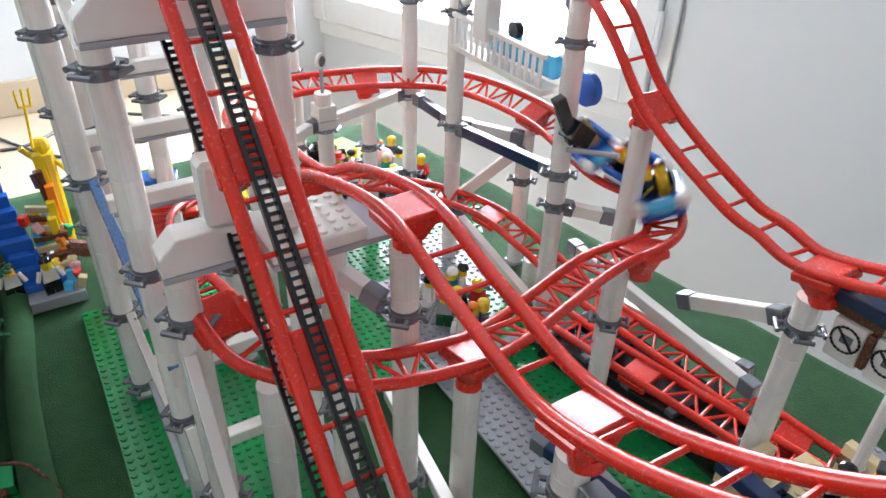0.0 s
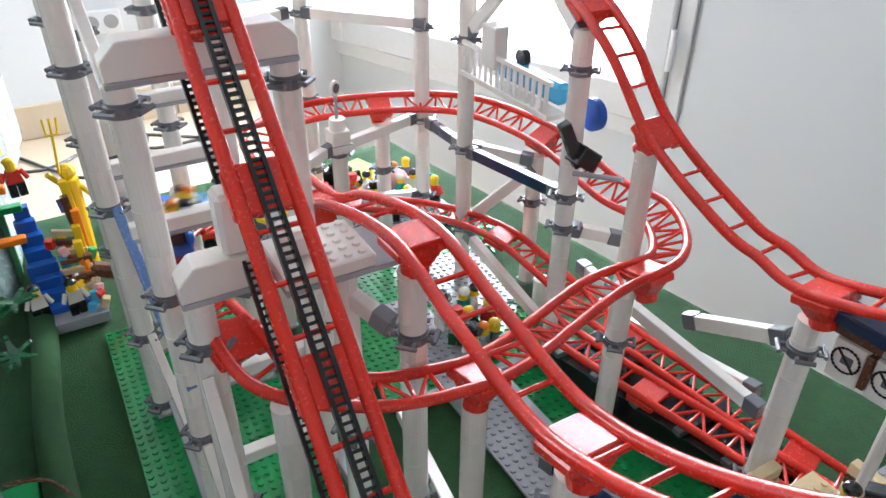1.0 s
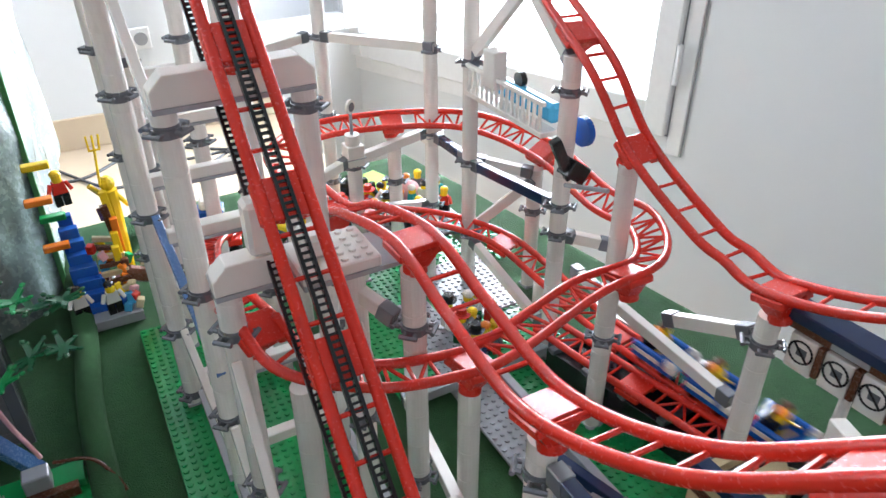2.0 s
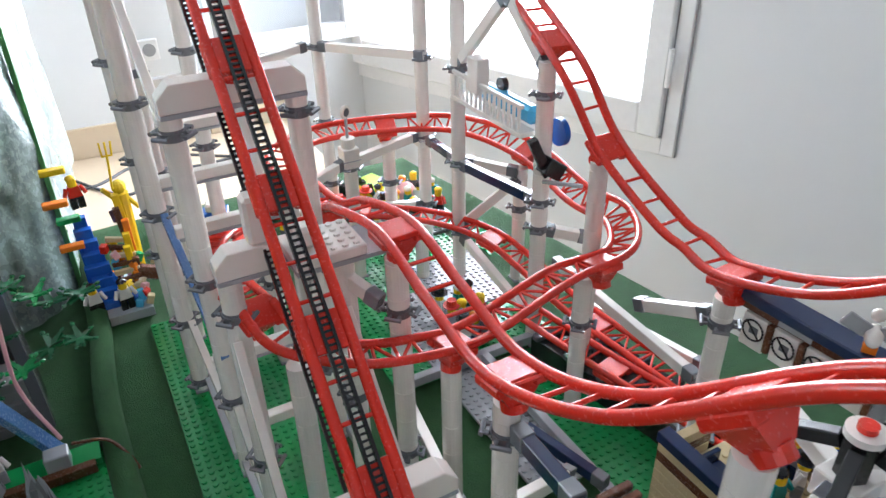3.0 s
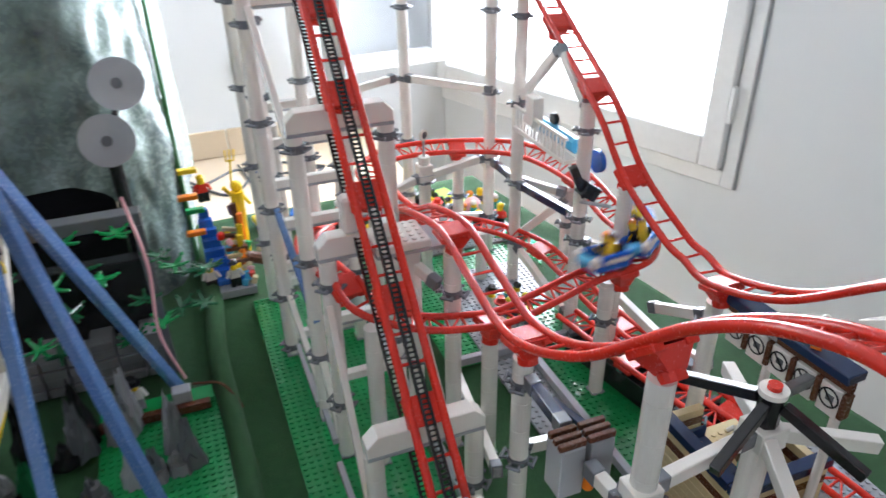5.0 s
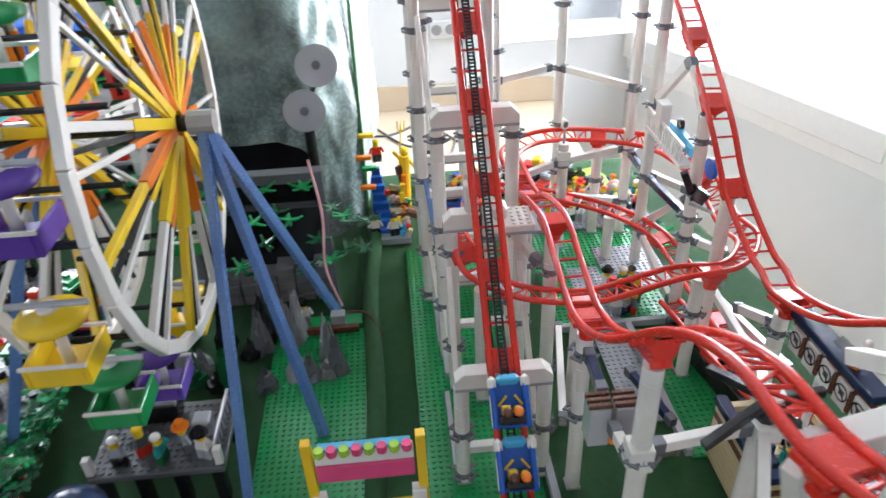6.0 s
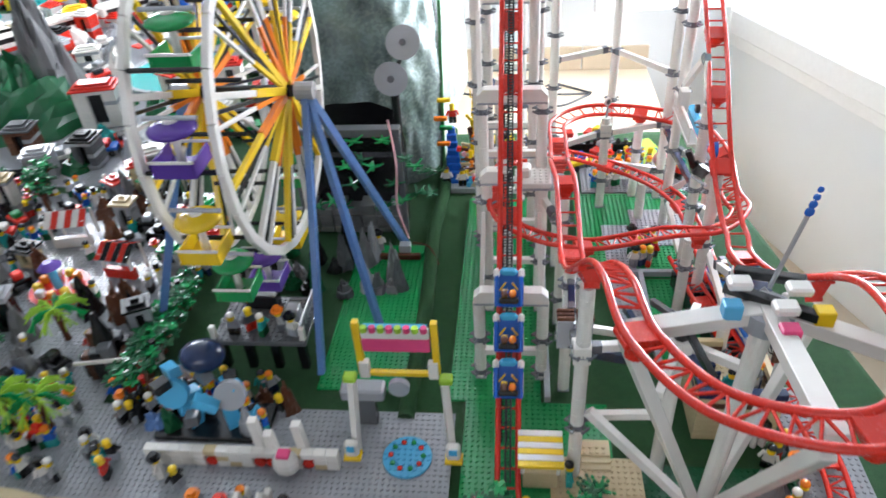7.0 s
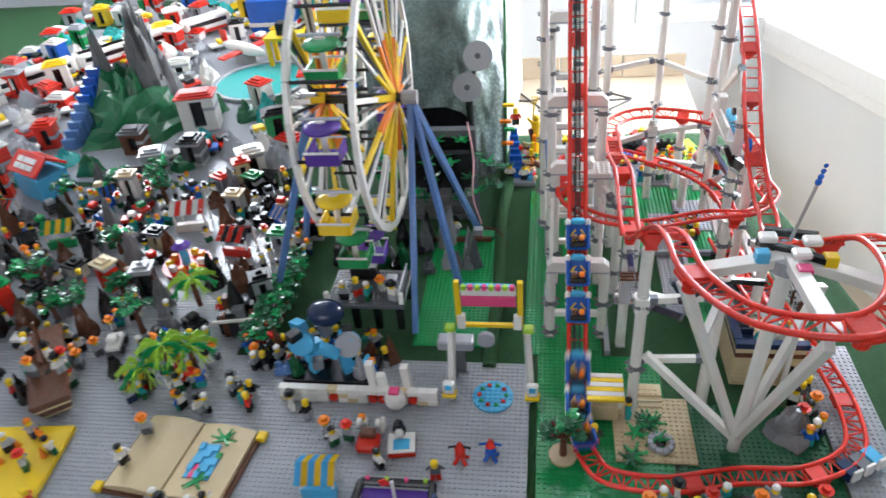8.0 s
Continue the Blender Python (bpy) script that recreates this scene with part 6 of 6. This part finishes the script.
for k in range(700):
    x, y = rng.uniform(-1.5, -0.42), rng.uniform(0.03, 0.62)
    if y < 0.1 and x > -0.6:
        continue
    c1, w1 = named[rng.choice([0, 1, 4, 6, 6, 6, 7, 4, 6, 5, 6, 3, 0, 6])]
    c2, w2 = named[rng.choice([6, 6, 7, 4, 1, 6, 4, 5, 6, 0])]
    if free(x, y, 0.019):
        pick = k % 6
        if pick == 0:
            vehicle(x, y, rng.uniform(0, 180), c1, c2, w1 + " toy vehicle with a " + w2 + " cab in the crowd", 0.045, 0.024)
        elif pick == 1:
            kiosk(x, y, rng.uniform(-30, 30), 0.034, 0.028, rng.uniform(0.03, 0.08), c1, c2, "small " + w1 + " brick kiosk with a " + w2 + " roof")
        elif pick == 2 and k % 4 == 0:
            stall(x, y, rng.uniform(-40, 40), c1, c2, w1 + " and " + w2 + " striped little stall", 0.036, 0.03, 0.036)
        elif pick == 3:
            flower_tree(x, y, rng.uniform(0.05, 0.085), "small toy tree with green plastic leaves")
        else:
            rockery(x, y, rng.uniform(0.03, 0.08), 0.022, [ROCK, BLACK, BROWN, DARKGREY][k % 4], "small dark brick-built toy rock", 8)
for k in range(620):
    x, y = rng.uniform(-1.5, -0.42), rng.uniform(-0.13, 0.62)
    if y < 0.03 and (x > -0.62 or k % 3):
        continue
    if free(x, y, 0.0085):
        figure(x, y, 0.0018, rng.uniform(0, 360), k)
for k in range(800):
    x, y = rng.uniform(-1.9, -0.5), rng.uniform(0.62, 2.15)
    c1, w1 = named[rng.choice([0, 0, 0, 1, 1, 2, 3, 4, 5])]
    c2, w2 = named[rng.choice([0, 0, 1, 2, 4, 6])]
    if x < -0.30 - 0.3 * y / 2 and free(x, y, 0.028):
        zz = 0.0007
        if k % 3 == 0:
            kiosk(x, y, rng.uniform(-30, 30), rng.uniform(0.04, 0.07), 0.045, rng.uniform(0.03, 0.10), c1, c2, w1 + " toy building with a " + w2 + " roof", "toy_building", zz)
        elif k % 3 == 1:
            vehicle(x, y, rng.uniform(0, 180), c1, c2, w1 + " toy vehicle with a " + w2 + " cab", 0.075, 0.036, zz)
        else:
            rockery(x, y, rng.uniform(0.02, 0.07), 0.038, [WHITE, GREY, DARKGREEN, TEAL][k % 4], "low brick-built toy rock in the town", 10, zz)
for k in range(14):
    c, w = named[[6, 3, 9, 4, 6, 2, 8, 6, 1, 0, 6, 3, 9, 6][k]]
    x, y = -0.455 + 0.02 * (k % 7), 0.02 + 0.028 * (k // 7)
    figure(x, y, -0.003, 33 * k, k + 1)
for k in range(60):
    x, y = rng.uniform(-0.98, -0.66), rng.uniform(-0.11, 0.06)
    if free(x, y, 0.013):
        if k % 3 == 0:
            rockery(x, y, rng.uniform(0.02, 0.05), 0.016, [BROWN, BLACK, TAN, DARKGREY][k % 4], "small brown brick-built toy rock", 7)
        else:
            figure(x, y, 0.0018, rng.uniform(0, 360), k * 5)
for k in range(46):
    x, y = rng.uniform(-0.46, -0.22), rng.uniform(-0.03, 0.075)
    if (x + 0.315) ** 2 + (y - 0.005) ** 2 > 0.0016:
        if k % 2:
            figure(x, y, 0.0018 if y < 0.03 else -0.003, rng.uniform(0, 360), k * 3 + 1)
        else:
            rockery(x, y, rng.uniform(0.02, 0.055), 0.014, [BLACK, DARKGREY, BROWN, SANDBLUE, DARKGREEN, GREY][(k // 2) % 6], "small dark brick-built machine block", 7)
for k in range(30):
    x, y = rng.uniform(-0.40, -0.10), rng.uniform(0.28, 0.40)
    rockery(x, y, rng.uniform(0.02, 0.07), 0.016, [BLACK, DARKGREY, ROCK, BLACK, DARKGREEN, GREY][k % 6], "small dark stage block", 6)
for k in range(26):
    figure(rng.uniform(-0.66, -0.40), rng.uniform(-0.10, 0.04), 0.0018, rng.uniform(0, 360), k * 5 + 2)
for k in range(14):
    figure(rng.uniform(-0.70, -0.08), rng.uniform(-0.30, -0.27), 0.0018, rng.uniform(0, 360), k * 5 + 3)
palm(-0.55, -0.015, 0.06, "toy palm tree with lime and green fronds on a dark trunk")
palm(-0.615, -0.055, 0.05, "toy palm tree with lime and green fronds on a dark trunk")
shp = thing("toy_ship", "brown brick-built toy ship hull with tan planks", "toy ship", pose(-0.80, -0.045, 0.0017, 0, 0, 35))
for k in range(6):
    part("plank", box(bmesh.new(), -0.022 - 0.002 * k, -0.09 - 0.003 * k, 0.007 * k, 0.022 + 0.002 * k, 0.09 + 0.003 * k, 0.007 * k + 0.0066, 0.003), BROWN if k % 3 else TAN, shp)
part("mast", rod(bmesh.new(), (0, 0, 0.04), (0.01, 0.01, 0.12), 0.003, 8), BROWN, shp)
for k in range(6):
    figure(-0.80 + 0.05 * math.sin(k), -0.045 + 0.012 * k - 0.03, 0.0436, 60 * k, k * 4 + 1)
for k, (x, y) in enumerate([(-0.66, 0.02), (-0.47, -0.05), (-0.43, -0.09), (-0.62, -0.075), (-0.53, -0.045), (-0.45, 0.0), (-0.235, -0.125), (-0.255, -0.14), (-0.275, -0.15), (-0.29, -0.135), (-0.20, -0.185), (-0.115, -0.20), (-0.33, -0.10), (-0.36, -0.085)]):
    figure(x, y, 0.0018, 50 * k, k * 3 + 2)
for k in range(9):
    flower_tree(-0.46 + 0.012 * (k % 2), 0.06 + 0.025 * k, 0.045, "small toy tree with green plastic leaves")

# ---- the coaster trains ----
def car(front):
    c = thing("coaster_car", "blue and white toy coaster car with two riders" if not front else "blue and white front coaster car with a rounded nose", "coaster car", group="coaster cars")
    bm = bmesh.new()
    box(bm, -0.016, -0.023, 0.004, 0.016, 0.02, 0.011, 0.0015)
    box(bm, -0.018, -0.023, 0.011, -0.0125, 0.018, 0.021, 0.0015)
    box(bm, 0.0125, -0.023, 0.011, 0.018, 0.018, 0.021, 0.0015)
    part("body", bm, BLUE, c)
    bm = bmesh.new()
    box(bm, -0.0115, 0.016, 0.009, 0.0115, 0.026, 0.021, 0.004)
    part("nose", bm, AZURE, c, "bright azure nose")
    for sx in (-1, 1):
        part("fender", box(bmesh.new(), sx * 0.0155 - 0.004, 0.012, 0.010, sx * 0.0155 + 0.004, 0.025, 0.0215, 0.003), WHITE, c)
        part("side_stripe", box(bmesh.new(), sx * 0.0183 - 0.0004, -0.020, 0.013, sx * 0.0183 + 0.0004, 0.008, 0.017), WHITE, c)
        part("lap_bar", rod(bmesh.new(), (sx * 0.011, -0.002, 0.016), (sx * 0.004, 0.006, 0.024), 0.0012, 6), YELLOW, c)
        for y in (-0.014, 0.012):
            part("wheel", cyl(bmesh.new(), 0.0042, -0.002, 0.002, 10, pose(sx * 0.0125, y, 0.004, 0, 90)), BLACK, c)
    part("seat", box(bmesh.new(), -0.012, -0.02, 0.0112, 0.012, -0.012, 0.027, 0.002), BLACK, c)
    for k, (legs, torso, hair) in enumerate(((BLACK, YELLOW, BROWN), (BLUE, BLACK, ORANGE))):
        pc = []
        b = bmesh.new()
        box(b, -0.009 + 0.010 * k, -0.011, 0.012, -0.001 + 0.010 * k, -0.002, 0.027, 0.001)
        pc.append((b, torso))
        b = bmesh.new()
        cyl(b, 0.0042, 0.027, 0.035, 10, None, None, -0.005 + 0.010 * k, -0.007)
        pc.append((b, SKIN))
        b = bmesh.new()
        ball(b, -0.005 + 0.010 * k, -0.008, 0.0345, 0.005, 1, 1, 0.8, 8, 5)
        pc.append((b, hair))
        fused("rider", pc, c, "small yellow-headed plastic rider")
    return c


LOOP = run_line + low_line[1:] + lift_line[1:]
LOOP_FR = run_fr + low_fr[1:] + lift_fr[1:]
STEP = 0.004


def along(d):
    """The pose of a car whose middle is d metres along the loop."""
    f = max(0.0, min(len(LOOP) - 1.001, d / STEP))
    i = int(f)
    p = LOOP[i].lerp(LOOP[i + 1], f - i)
    t, s, u = LOOP_FR[i]
    return Matrix.Translation(p + u * 0.003) @ Matrix((s, t, u)).transposed().to_4x4()


def nearest(x, y, z, first=0):
    return STEP * min(range(first, len(LOOP)), key=lambda i: (LOOP[i] - Vector((x, y, z))).length)


train_one = [car(k == 0) for k in range(3)]
train_two = [car(k == 0) for k in range(3)]


def motions():
    low0 = len(run_line)
    lift0 = low0 + len(low_line)
    bottom = nearest(0.43, 0.09, 0.035, low0)
    on_lift = [(5.3, 0.052), (6.0, 0.067), (7.0, 0.090), (8.0, 0.114)]
    one = [(0.0, nearest(0.40, 0.245, 0.173)), (0.3, nearest(0.20, 0.195, 0.175)), (0.5, nearest(0.064, 0.251, 0.209) - 0.004), (0.9, nearest(0.066, 0.45, 0.135, low0)), (1.2, nearest(0.30, 0.52, 0.09, low0)), (1.8, nearest(0.405, 0.22, 0.047, low0)),
           (2.2, nearest(0.462, 0.02, 0.018, low0)), (3.4, nearest(0.465, -0.09, 0.016, low0)), (4.4, nearest(0.13, -0.195, 0.016, low0)), (4.9, nearest(0.084, 0.02, 0.105, lift0))] + [(t, nearest(0.084, y, y + 0.085, lift0)) for t, y in on_lift]
    two = [(0.0, 0.14), (2.3, 0.16), (2.62, nearest(0.372, 0.56, 0.435)), (2.9, nearest(0.379, -0.03, 0.288)), (3.1, nearest(0.35, -0.23, 0.4)), (3.4, nearest(0.24, -0.30, 0.416)), (3.65, nearest(0.162, -0.08, 0.335)), (3.8, nearest(0.159, 0.15, 0.243)),
           (4.0, nearest(0.146, 0.35, 0.24)), (4.7, nearest(0.412, 0.42, 0.178)), (5.2, nearest(0.16, 0.192, 0.176)), (5.5, nearest(0.066, 0.27, 0.19, low0)), (6.3, nearest(0.30, 0.52, 0.09, low0)), (7.0, nearest(0.42, 0.14, 0.044, low0)), (7.4, nearest(0.44, -0.14, 0.016, low0)),
           (7.75, nearest(0.12, -0.19, 0.016, low0)), (8.0, nearest(0.084, -0.03, 0.055, lift0))]
    for cars, keys in ((train_one, one), (train_two, two)):
        for k, c in enumerate(cars):
            rows = []
            for i in range(81):
                t = i / 10
                d = float(np.interp(t, [q[0] for q in keys], [q[1] for q in keys]))
                rows.append((t, along(d - 0.056 * k)))
            walk(c, rows)


motions()
